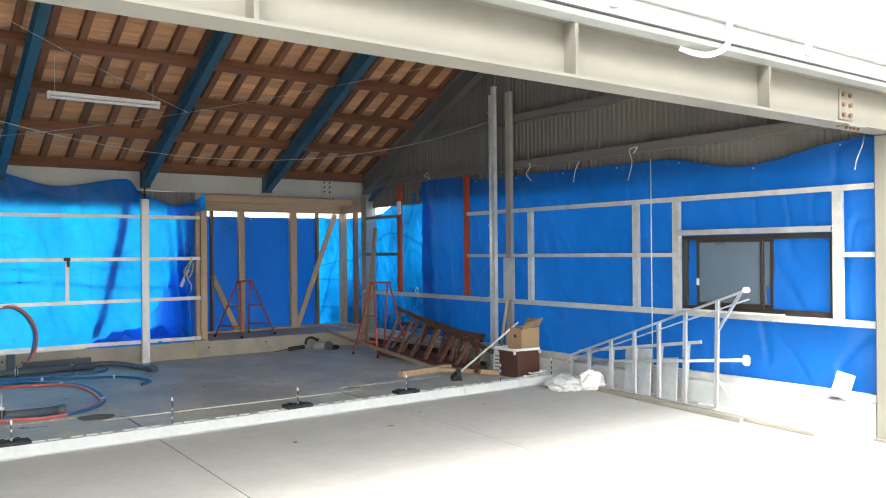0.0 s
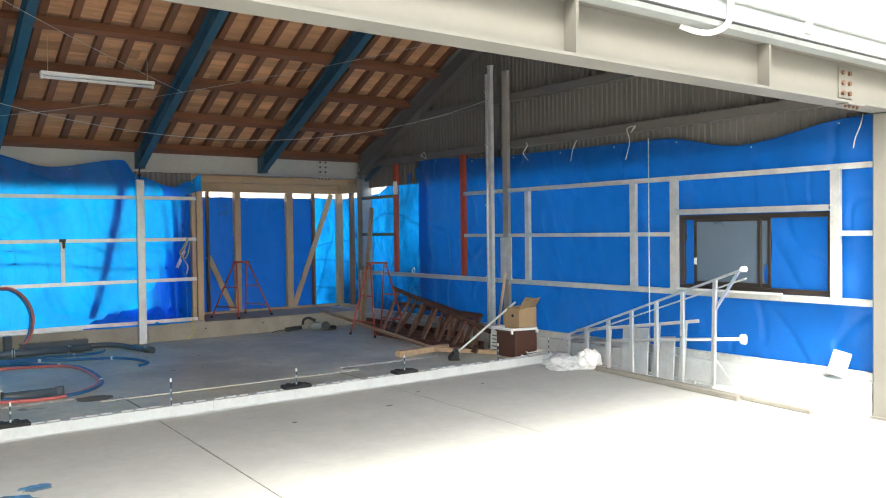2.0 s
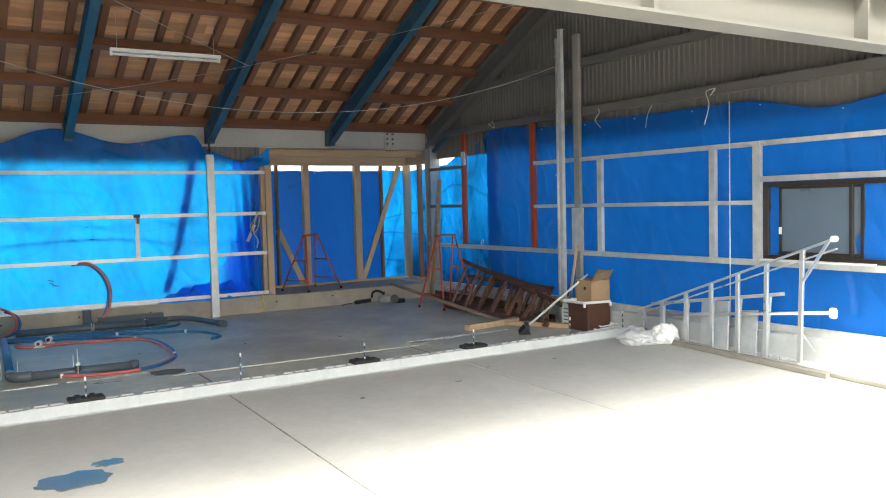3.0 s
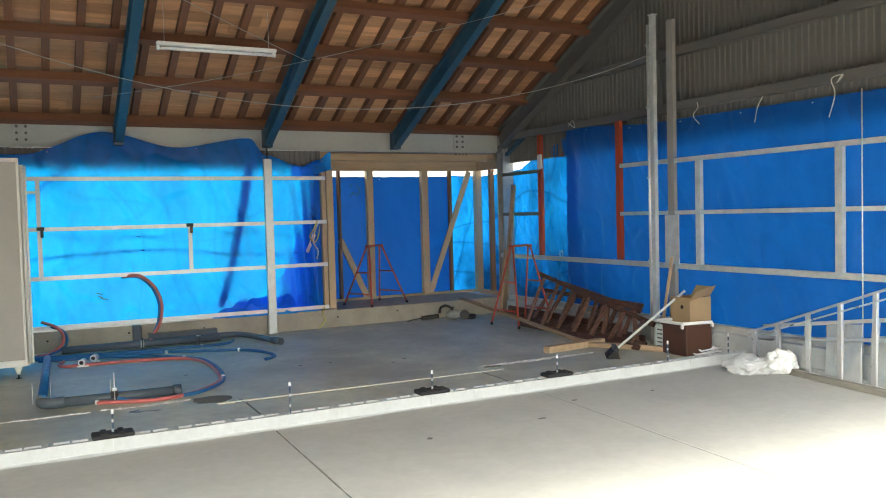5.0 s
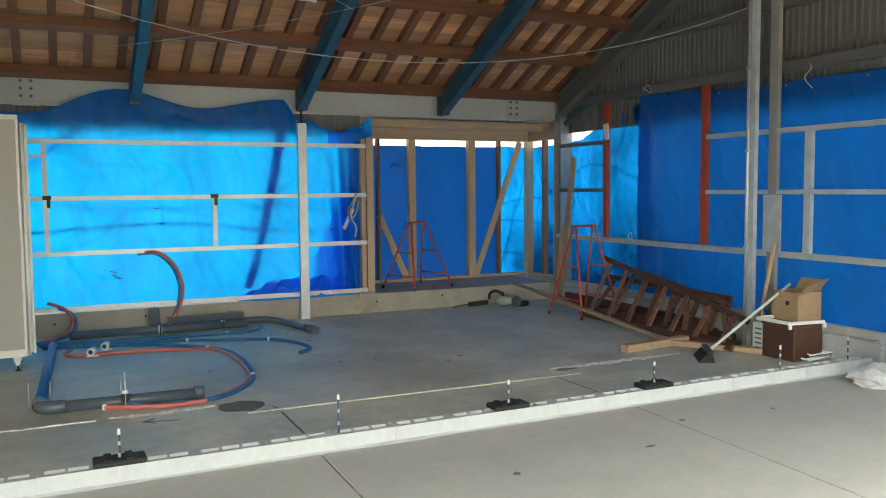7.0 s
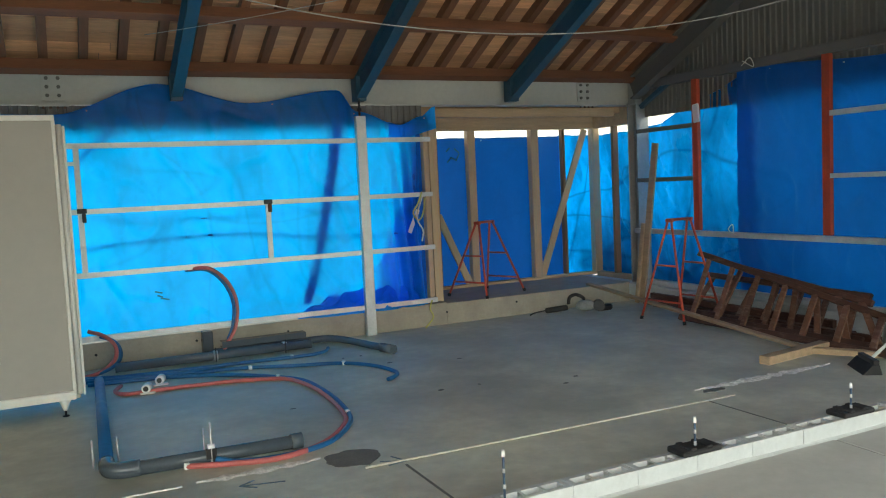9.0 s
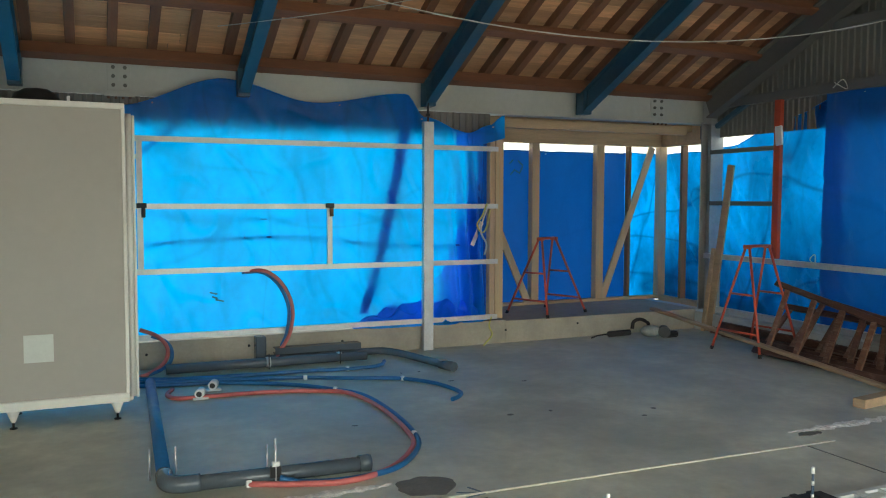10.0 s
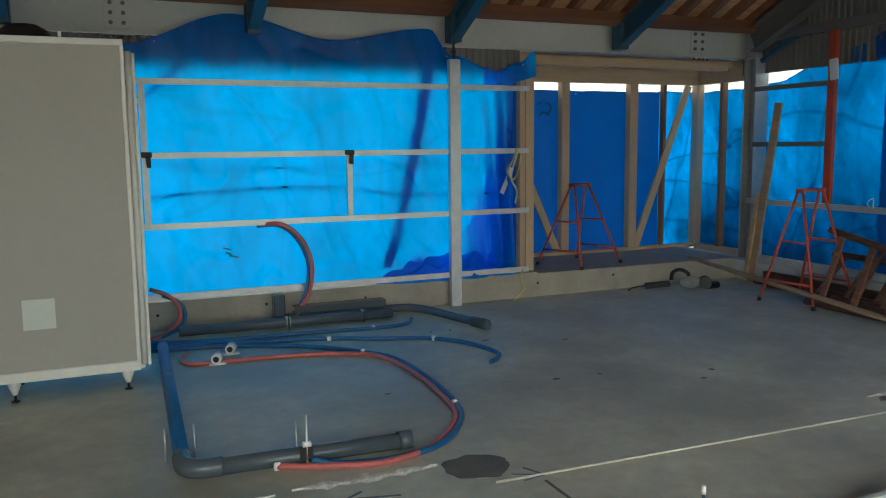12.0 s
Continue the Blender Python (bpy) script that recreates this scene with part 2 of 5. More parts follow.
RENDER_WALL = mat("rendered_wall", (0.62, 0.61, 0.58), 0.9, vary=0.05, scale=1, fine=30, bump=0.15)
LEAF = mat("hedge_leaf", (0.07, 0.105, 0.035), 0.6, vary=0.35, scale=9, fine=50, bump=0.0)
TWIG = mat("hedge_twig", (0.09, 0.06, 0.04), 0.85, vary=0.2, scale=10, fine=60, bump=0.2)
BAG = tarp_mat("thin_clear_bag", (0.74, 0.75, 0.76), (0.8, 0.8, 0.8), 0.35, 0.25)


def boards_mat():
    """Roof boards: every board has its own tone."""
    m = mat("roof_boards", (0.62, 0.34, 0.185), 0.75, vary=0.2, scale=2.5, fine=28, stretch=(0.5, 5, 5), bump=0.25, stain=(0.34, 0.19, 0.10), stain_amount=0.55, stain_scale=3)
    n, l = m.node_tree.nodes, m.node_tree.links
    geo = n.new("ShaderNodeNewGeometry")
    r = n.new("ShaderNodeMapRange")
    r.inputs[3].default_value, r.inputs[4].default_value = 0.72, 1.2
    l.new(geo.outputs["Random Per Island"], r.inputs[0])
    h = [x for x in n if x.bl_idname == "ShaderNodeHueSaturation"][0]
    old = h.inputs["Value"].links[0].from_socket
    mu = n.new("ShaderNodeMath")
    mu.operation = "MULTIPLY"
    l.new(old, mu.inputs[0])
    l.new(r.outputs[0], mu.inputs[1])
    l.new(mu.outputs[0], h.inputs["Value"])
    return m


ROOF_BOARDS = boards_mat()


GLASS_FROST = mat("frosted_glass", (0.11, 0.15, 0.20), 0.35, vary=0.06, scale=3, fine=60, bump=0.1)


# ---- building helpers ----
def bx(bm, x0, x1, y0, y1, z0, z1, bev=0.0):
    got = bmesh.ops.create_cube(bm, size=1.0, matrix=Matrix.LocRotScale(((x0 + x1) / 2, (y0 + y1) / 2, (z0 + z1) / 2), None, (abs(x1 - x0), abs(y1 - y0), abs(z1 - z0))))
    if bev:
        vs = set(got["verts"])
        es = [e for e in bm.edges if e.verts[0] in vs and e.verts[1] in vs]
        bmesh.ops.bevel(bm, geom=es, offset=bev, segments=1, affect="EDGES")
    return bm


def axes(a, b, up):
    """A frame at a with z along a-b and y towards up."""
    a, b, up = Vector(a), Vector(b), Vector(up)
    z = (b - a).normalized()
    x = up.cross(z).normalized()
    y = z.cross(x)
    m = Matrix((x, y, z)).transposed().to_4x4()
    m.translation = a
    return m, (b - a).length


def bar(bm, a, b, w, h, up=(0, 0, 1), bev=0.0):
    """A box from a to b; h measured towards up, w across."""
    m, d = axes(a, b, up)
    got = bmesh.ops.create_cube(bm, size=1.0, matrix=m @ Matrix.Translation((0, 0, d / 2)) @ Matrix.Diagonal((w, h, d, 1)))
    if bev:
        vs = set(got["verts"])
        es = [e for e in bm.edges if e.verts[0] in vs and e.verts[1] in vs]
        bmesh.ops.bevel(bm, geom=es, offset=bev, segments=1, affect="EDGES")
    return bm


def prism(bm, a, b, outline, up=(0, 0, 1)):
    """An outline (x across, y towards up) swept straight from a to b."""
    m, d = axes(a, b, up)
    lo = [bm.verts.new(m @ Vector((x, y, 0))) for x, y in outline]
    hi = [bm.verts.new(m @ Vector((x, y, d))) for x, y in outline]
    k = len(outline)
    for i in range(k):
        bm.faces.new((lo[i], lo[(i + 1) % k], hi[(i + 1) % k], hi[i]))
    bm.faces.new(lo[::-1])
    bm.faces.new(hi)
    return bm


def h_outline(w, h, tw, tf):
    a, b, c, d = w / 2, h / 2, tw / 2, h / 2 - tf
    return [(-a, -b), (a, -b), (a, -d), (c, -d), (c, d), (a, d), (a, b), (-a, b), (-a, d), (-c, d), (-c, -d), (-a, -d)]


def c_outline(w, h, t, lip=0.0):
    """A channel w wide and h high, open to +x, with lips."""
    a, b = w / 2, h / 2
    if not lip:
        return [(-a, -b), (a, -b), (a, -b + t), (-a + t, -b + t), (-a + t, b - t), (a, b - t), (a, b), (-a, b)]
    return [(-a, -b), (a, -b), (a, -b + lip), (a - t, -b + lip), (a - t, -b + t), (-a + t, -b + t), (-a + t, b - t), (a - t, b - t), (a - t, b - lip), (a, b - lip), (a, b), (-a, b)]


def tube(bm, pts, r, n=10, cap=True):
    pts = [Vector(p) for p in pts]
    rings, up = [], Vector((0.03, 0.02, 1))
    for i, p in enumerate(pts):
        d = (pts[min(i + 1, len(pts) - 1)] - pts[max(i - 1, 0)]).normalized()
        x = d.cross(up)
        if x.length < 1e-3:
            x = d.cross(Vector((1, 0, 0)))
        x.normalize()
        y = x.cross(d).normalized()
        up = y
        rr = r[i] if isinstance(r, (list, tuple)) else r
        rings.append([bm.verts.new(p + rr * (math.cos(2 * math.pi * k / n) * x + math.sin(2 * math.pi * k / n) * y)) for k in range(n)])
    for a, b in zip(rings, rings[1:]):
        for k in range(n):
            f = bm.faces.new((a[k], a[(k + 1) % n], b[(k + 1) % n], b[k]))
            f.smooth = True
    if cap:
        bm.faces.new(rings[0][::-1])
        bm.faces.new(rings[-1])
    return bm


def smooth_path(pts, k=8):
    """A Catmull-Rom line through the points."""
    p = [Vector(q) for q in pts]
    p = [2 * p[0] - p[1]] + p + [2 * p[-1] - p[-2]]
    out = []
    for i in range(1, len(p) - 2):
        for s in range(k):
            t = s / k
            out.append(0.5 * (2 * p[i] + (p[i + 1] - p[i - 1]) * t + (2 * p[i - 1] - 5 * p[i] + 4 * p[i + 1] - p[i + 2]) * t * t + (3 * p[i] - p[i - 1] - 3 * p[i + 1] + p[i + 2]) * t ** 3))
    return out + [p[-2]]


def sag(a, b, drop, k=24):
    a, b = Vector(a), Vector(b)
    return [a.lerp(b, i / k) - Vector((0, 0, drop * 4 * (i / k) * (1 - i / k))) for i in range(k + 1)]


def mesh_of(bm, name, material):
    bmesh.ops.recalc_face_normals(bm, faces=bm.faces)
    me = bpy.data.meshes.new(name)
    bm.to_mesh(me)
    bm.free()
    me.materials.append(material)
    return me


def part(name, bm, material, parent, label=""):
    """Links a bmesh, drawn in the world's place, as one mesh under a thing or a part."""
    ob = new(name, mesh_of(bm, name, material))
    ob.parent = parent
    if parent.type == "EMPTY":
        ob.matrix_parent_inverse = Matrix.Translation(-Vector(parent.location))
    return tagged(ob, label)


def thing(name, label, category, at=(0, 0, 0), group="", kind=""):
    e = new(name)
    e.location, e.empty_display_size = at, 0.1
    return tagged(e, label, category, group, kind)


def solid(name, bm, material, label, category="", kind="structure", group=""):
    return tagged(new(name, mesh_of(bm, name, material)), label, category, group, kind)


def B():
    return bmesh.new()


def bolts(parent, centre, u, v, nu, nv, du, dv, out, material, r=0.014):
    """A grid of bolt heads on a plate."""
    c, u, v, o = Vector(centre), Vector(u), Vector(v), Vector(out).normalized()
    for i in range(nu):
        for j in range(nv):
            p = c + u * (i - (nu - 1) / 2) * du + v * (j - (nv - 1) / 2) * dv
            part("bolt", tube(B(), [p, p + o * 0.02], r, 6), material, parent)


# ---- the plan, in metres: inner floor at 0, timber and steel of the north wall along y = 0 ----
WEST, KERB_Y, GROUND = -9.6, -5.05, -0.26
FRONT_Y, SLOPE = -8.74, 0.47
KERB_TOP, ROD_Y = 0.095, -4.99
RIDGE_Y = -4.25


def apron(y):
    """Height of the apron, which falls gently away from the kerb."""
    return (y - KERB_Y) * 0.02

# ground and paving
gm = B()
for x0, x1, y0, y1 in ((-600, 600, -600, -16.0), (-600, 600, 1.6, 600), (-600, WEST - 0.4, -16.0, 1.6), (1.2, 600, -16.0, 1.6), (WEST - 0.4, 1.2, -16.0, 1.6)):
    vs = [gm.verts.new(p) for p in ((x0, y0, GROUND - 0.03), (x1, y0, GROUND - 0.03), (x1, y1, GROUND - 0.03), (x0, y1, GROUND - 0.03))]
    gm.faces.new(vs)
bmesh.ops.remove_doubles(gm, verts=gm.verts, dist=0.001)
solid("ground", gm, EARTH, "pale gravel yard round the shed", "ground")
pavement = thing("pavement", "pale worn concrete slabs with cut joints before the shed", "pavement", (-3, -8, -0.05), kind="structure")
JOINTS = (WEST - 0.3, -6.65, -4.33, -2.0, 0.56)


def fall(bm):
    """Lays a level mesh onto the fall of the apron."""
    for v in bm.verts:
        v.co.z += apron(v.co.y)
    return bm


for a, b in zip(JOINTS, JOINTS[1:]):
    part("slab", fall(bx(B(), a + 0.0045, b - 0.0045, -15.5, KERB_Y + 0.06, -0.1, 0.0, 0.006)), CONC_APRON, pavement)

for x in JOINTS[1:-1]:
    part("joint_fill", fall(bx(B(), x - 0.0042, x + 0.0042, -15.5, KERB_Y + 0.06, -0.1, -0.003)), JOINT_DIRT, pavement, "dark dirt in the joint")

# raised inner floor with its kerb
fm = B()
bx(fm, WEST, 0.6, KERB_Y + 0.062, 0.05, -0.14, 0.0)
solid("floor", fm, CONC_FLOOR, "smooth grey concrete floor slab, dusty and stained", "floor")


def hollow_block(mortared):
    """A pale building block 0.39 m long with three cells in its top; mortared: how full the cells are."""
    bm = B()
    L, W, H = 0.396, 0.12, KERB_TOP + 0.03
    cells = [(-0.165, -0.065), (-0.05, 0.05), (0.065, 0.165)]
    xs = [-L / 2] + [v for c in cells for v in c] + [L / 2]
    ys = [-W / 2, -0.03, 0.03, W / 2]
    top = [[bm.verts.new((x, y, H)) for y in ys] for x in xs]
    for i in range(len(xs) - 1):
        for j in range(3):
            q = (top[i][j], top[i + 1][j], top[i + 1][j + 1], top[i][j + 1])
            if j == 1 and i % 2 == 1:
                depth = 0.055 * (1 - mortared[i // 2])
                low = [bm.verts.new((v.co.x * 1.0, v.co.y * 0.85, H - 0.006 - depth)) for v in q]
                for k in range(4):
                    bm.faces.new((q[k], low[k], low[(k + 1) % 4], q[(k + 1) % 4]))
                bm.faces.new(low[::-1])
            else:
                bm.faces.new(q)
    rim = [row[0] for row in top] + top[-1][1:] + [row[-1] for row in top[-2::-1]] + [top[0][2], top[0][1]]
    foot = [bm.verts.new((v.co.x, v.co.y, 0.0)) for v in rim]
    for k in range(len(rim)):
        bm.faces.new((rim[k], foot[k], foot[(k + 1) % len(rim)], rim[(k + 1) % len(rim)]))
    return bm


def mortar_smear():
    """Mortar squeezed out along the foot of the blocks, with an uneven edge."""
    bm = B()
    n, prev = 300, None
    for i in range(n + 1):
        x = WEST + (0.55 - WEST) * i / n
        w = 0.012 + 0.03 * max(0.0, noise.noise((x * 1.7, 4, 1))) + 0.012 * max(0.0, noise.noise((x * 9, 2, 5)))
        h = 0.010 + 0.018 * max(0.0, noise.noise((x * 3.1, 7, 3)))
        row = [bm.verts.new(c) for c in ((x, KERB_Y - w - 0.02, apron(KERB_Y - w - 0.02) - 0.004), (x, KERB_Y - w * 0.7, 0.004), (x, KERB_Y + 0.002, h))]
        if prev:
            for k in range(2):
                bm.faces.new((prev[k], row[k], row[k + 1], prev[k + 1]))
        prev = row
    return bm


# foundation walls
stem = thing("foundation_wall_north", "bare concrete foundation wall with tie holes along the floor", "foundation wall", (-5, 0.1, 0), kind="structure")
part("wall", bx(B(), WEST, -2.02, 0.03, 0.2, -0.14, 0.255, 0.004), CONC_STEM, stem)
part("ledge", bx(B(), -2.02, 0.62, 0.03, 1.30, -0.14, 0.24, 0.006), CONC_STEM, stem, "deep concrete ledge under the timber bay")
for i in range(9):
    x = -7.6 + i * 0.93
    part("tie_hole", tube(B(), [(x, 0.034, 0.14 + 0.02 * (i % 2)), (x, 0.024, 0.14 + 0.02 * (i % 2))], 0.013, 8), DARK_METAL, stem)
stem_e = thing("foundation_wall_east", "pale concrete foundation wall under the blue sheeting", "foundation wall", (0.7, -4, 0), kind="structure")
part("wall", bx(B(), 0.6, 0.86, -8.63, 1.30, -0.15, 0.22, 0.006), CONC_KERB, stem_e)
part("footing", bx(B(), 0.52, 0.6, -8.63, KERB_Y + 0.06, -0.15, 0.0, 0.01), CONC_KERB, stem_e)

# plain walls that close the unseen west side
solid("wall_west", bx(B(), WEST - 0.15, WEST, -8.6, 0.3, -0.14, 4.3), RENDER_WALL, "plain rendered wall at the shed's end", "wall")


# ---- steel frame ----
def splice(parent, x, y, z0, z1, face, material):
    """A bolted splice on a beam that runs along x; face: the side (-1 south) that is seen."""
    part("splice_plate", bx(B(), x - 0.10, x + 0.10, y, y + face * 0.012, z0 + 0.05, z1 - 0.05, 0.002), material, parent)
    bolts(parent, (x, y + face * 0.012, (z0 + z1) / 2), (1, 0, 0), (0, 0, 1), 2, 3, 0.10, 0.08, (0, face, 0), RUST if material == STEEL_CREAM else STEEL_GREY, 0.018)
    for z, o in ((z0, -1), (z1, 1)):
        part("flange_plate", bx(B(), x - 0.13, x + 0.13, y + 0.1 - 0.1, y + face * 0.1, z, z + o * 0.012, 0.002), material, parent)
        bolts(parent, (x, y + face * 0.06, z + o * 0.012), (1, 0, 0), (0, 1, 0), 4, 1, 0.06, 0.05, (0, 0, o), RUST, 0.012)


nb = thing("eave_beam_north", "pale grey steel H-beam over the north wall", "steel beam", (-4, 0.2, 2.5), kind="structure")
part("beam", prism(B(), (WEST, 0.2, 2.675), (0.90, 0.2, 2.675), h_outline(0.2, 0.35, 0.012, 0.016)), STEEL_NORTH, nb)
splice(nb, -5.92, 0.192, 2.5, 2.85, -1, STEEL_NORTH)
splice(nb, 0.1, 0.192, 2.5, 2.85, -1, STEEL_NORTH)
fb = thing("eave_beam_front", "cream painted steel H-beam across the open front", "steel beam", (-4, FRONT_Y, 2.45), kind="structure")
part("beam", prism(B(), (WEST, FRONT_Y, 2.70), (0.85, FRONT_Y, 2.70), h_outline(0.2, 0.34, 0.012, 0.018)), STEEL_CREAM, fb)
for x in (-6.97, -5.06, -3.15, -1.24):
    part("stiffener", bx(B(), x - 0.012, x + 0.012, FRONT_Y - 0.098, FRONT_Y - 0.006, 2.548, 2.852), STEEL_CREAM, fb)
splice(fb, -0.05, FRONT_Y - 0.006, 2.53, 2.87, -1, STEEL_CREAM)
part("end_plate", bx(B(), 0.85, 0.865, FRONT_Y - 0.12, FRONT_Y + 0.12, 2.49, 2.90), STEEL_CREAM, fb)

cse = thing("steel_column", "cream painted steel box column on the concrete apron", "steel column", (0.72, FRONT_Y, apron(FRONT_Y)), "shed columns", "structure")
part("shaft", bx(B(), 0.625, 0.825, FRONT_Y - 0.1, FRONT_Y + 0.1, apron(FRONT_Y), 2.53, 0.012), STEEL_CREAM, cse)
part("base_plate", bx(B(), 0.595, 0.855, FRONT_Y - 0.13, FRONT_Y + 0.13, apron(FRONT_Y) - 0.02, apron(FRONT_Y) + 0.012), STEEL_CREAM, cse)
cne = thing("steel_column", "grey primed steel H column in the corner", "steel column", (0.835, 0.055, 0), "shed columns", "structure")
part("shaft", prism(B(), (0.835, 0.055, 0.0), (0.835, 0.055, 2.5), h_outline(0.19, 0.18, 0.012, 0.016), (0, 1, 0)), STEEL_PRIMED, cne)
part("cap_plate", bx(B(), 0.70, 0.95, -0.07, 0.26, 2.5, 2.52), STEEL_PRIMED, cne)
part("stub", bx(B(), 0.755, 0.90, 0.0, 0.145, 2.52, 2.86, 0.006), STEEL_PRIMED, cne)
part("knee_brace", bar(B(), (0.80, -0.06, 2.46), (0.80, -0.62, 2.72), 0.05, 0.05), STEEL_BLUE, cne, "blue steel knee brace")
cm = thing("steel_column", "slim galvanised square post up to the gable", "steel column", (0.48, -3.77, 0), "shed columns", "structure")
part("shaft", prism(B(), (0.48, -3.77, 0), (0.48, -3.77, 3.74), c_outline(0.05, 0.06, 0.006), (0, 1, 0)), GALV_DULL, cm)
part("pipe", tube(B(), [(0.45, -3.72, 0.0), (0.45, -3.72, 3.64)], 0.016, 12), GALV, cm, "shiny conduit strapped to the post")
part("cap_plate", bx(B(), 0.445, 0.515, -3.81, -3.73, 3.74, 3.75), GALV_DULL, cm)
for z in (0.95, 1.9, 2.7, 3.4):
    part("clip", bx(B(), 0.43, 0.47, -3.75, -3.70, z, z + 0.025), GALV, cm)

# sloping blue rafters and the gable rafter
RZ = 2.535


def rz(y):
    """Height of the rafters' underside."""
    return RZ + SLOPE * (-y if y > RIDGE_Y else y - 2 * RIDGE_Y)


for x in (-8.65, -6.75, -4.84, -2.95, -1.05):
    r = thing("roof_rafter", "blue painted steel rafter under the timber roof", "rafter", (x, -0.05, RZ), "blue rafters", "structure")
    for y0, y1 in ((-0.05, RIDGE_Y), (-8.25, RIDGE_Y)):
        up = Vector((0, SLOPE * (1 if y0 > RIDGE_Y else -1), 1)).normalized()
        part("beam", prism(B(), Vector((x, y0, rz(y0))) + up * 0.11, Vector((x, y1, rz(y1))) + up * 0.11, h_outline(0.105, 0.22, 0.012, 0.014), up), STEEL_BLUE, r)
    part("end_plate", bx(B(), x - 0.055, x + 0.055, -0.05, 0.1, RZ - 0.005, RZ + 0.27), STEEL_BLUE, r)
gr = thing("gable_rafter", "dark grey steel rafter along the gable", "rafter", (0.72, 0, RZ), kind="structure")
for y0, y1 in ((-0.05, RIDGE_Y), (-8.45, RIDGE_Y)):
    up = Vector((0, SLOPE * (1 if y0 > RIDGE_Y else -1), 1)).normalized()
    part("beam", prism(B(), Vector((0.72, y0, rz(y0))) + up * 0.13, Vector((0.72, y1, rz(y1))) + up * 0.13, h_outline(0.15, 0.26, 0.012, 0.016), up), STEEL_GREY, gr)

# timber roof: purlins, small rafters, boards
roof = thing("roof_frame", "reddish brown roof purlins and rafters of rough timber", "roof frame", (-4, RIDGE_Y, 2.8), kind="structure")
PUR = (0.0, -0.78, -1.53, -2.28, -3.03, -3.78)
for y in PUR:
    for yy in (y, 2 * RIDGE_Y - y):
        up = Vector((0, SLOPE * (1 if yy > RIDGE_Y else -1), 1)).normalized()
        z = rz(yy) + 0.245 + 0.055
        bm = B()
        bar(bm, (WEST, yy, z), (0.80, yy, z), 0.105, 0.11, up, 0.004)
        part("purlin", bm, WOOD_PURLIN, roof)
count = int((0.80 - WEST) / 0.335)
for i in range(count):
    x = -4.81 + 0.17 + 0.335 * (i - 14)
    for y0, y1 in ((0.55, RIDGE_Y), (-8.60, RIDGE_Y)):
        up = Vector((0, SLOPE * (1 if y0 > RIDGE_Y else -1), 1)).normalized()
        if WEST < x < 0.8:
            part("common_rafter", bar(B(), Vector((x, y0, rz(y0) + 0.41)), Vector((x, y1, rz(y1) + 0.41)), 0.08, 0.095, up), WOOD_BATTEN, roof)


def board_sheet():
    rng = random.Random(11)
    bm = B()
    for side in (0, 1):
        s = 0.62 if side == 0 else 0.10
        while s > RIDGE_Y - 0.03:
            w = rng.uniform(0.13, 0.17)
            y0, y1 = (s, s - w + 0.006) if side == 0 else (2 * RIDGE_Y - s, 2 * RIDGE_Y - s + w - 0.006)
            x = WEST - 0.1 - rng.uniform(0, 1.5)
            while x < 1.0:
                ln = rng.uniform(1.8, 3.6)
                x0, x1 = max(x, WEST - 0.1), min(x + ln - 0.006, 1.05)
                if x1 > x0:
                    dz = rng.uniform(-0.006, 0.0)
                    a, b = 0.458 + dz, 0.476
                    q = [(x0, y0), (x1, y0), (x1, y1), (x0, y1)]
                    lo = [bm.verts.new((px, py, rz(py) + a + rng.uniform(-0.003, 0.001))) for px, py in q]
                    hi = [bm.verts.new((px, py, rz(py) + b)) for px, py in q]
                    bm.faces.new(lo)
                    bm.faces.new(hi[::-1])
                    for e in range(4):
                        bm.faces.new((lo[e], lo[(e + 1) % 4], hi[(e + 1) % 4], hi[e]))
                x += ln
            s -= w
    return bm


solid("ceiling", board_sheet(), ROOF_BOARDS, "rough tan roof boards seen between the rafters", "ceiling")
cover = B()
for ya, yb in ((0.75, RIDGE_Y), (-8.68, RIDGE_Y)):
    vs = [cover.verts.new((x, y, rz(y) + 0.485 + d)) for d in (0, 0.03) for x, y in ((WEST - 0.3, ya), (1.15, ya), (1.15, yb), (WEST - 0.3, yb))]
    for f in ((0, 1, 2, 3), (7, 6, 5, 4), (0, 4, 5, 1), (1, 5, 6, 2), (2, 6, 7, 3), (3, 7, 4, 0)):
        cover.faces.new([vs[i] for i in f])
solid("roof", cover, STEEL_GREY, "thin dark metal roof covering over the boards", "roof")


# ---- gable cladding on the east side ----
def corrugated(x, y0, y1, low, high, pitch=0.075, depth=0.016):
    """Upright ribs along y between the heights low(y) and high(y)."""
    bm = B()
    n = int(abs(y1 - y0) / pitch)
    prev = None
    for i in range(n):
        for f, d in ((0.0, 0), (0.28, 0), (0.4, 1), (0.88, 1)):
            y = y0 + (y1 - y0) * (i + f) / n
            px = x + depth * d
            cur = (bm.verts.new((px, y, low(y))), bm.verts.new((px, y, high(y))))
            if prev:
                bm.faces.new((prev[0], cur[0], cur[1], prev[1]))
            prev = cur
    return bm


gable = solid("wall_east_gable", corrugated(0.86, 0.3, -8.66, lambda y: 2.33, lambda y: rz(y) + 0.44), CORRUGATED, "grey ribbed metal sheet cladding in the gable", "wall")
for z, y0, y1 in ((2.72, -0.1, -8.62), (3.345, -1.75, -6.75)):
    solid("gable_girt", prism(B(), (0.80, y0, z), (0.80, y1, z), c_outline(0.1, 0.1, 0.006, 0.02)), STEEL_GREY, "grey painted steel girt across the gable", "girt")
npatch = corrugated(0.0, WEST, -2.16, lambda y: 2.24, lambda y: 2.498)
for v in npatch.verts:
    v.co = Vector((v.co.y, 0.13 + v.co.x, v.co.z))
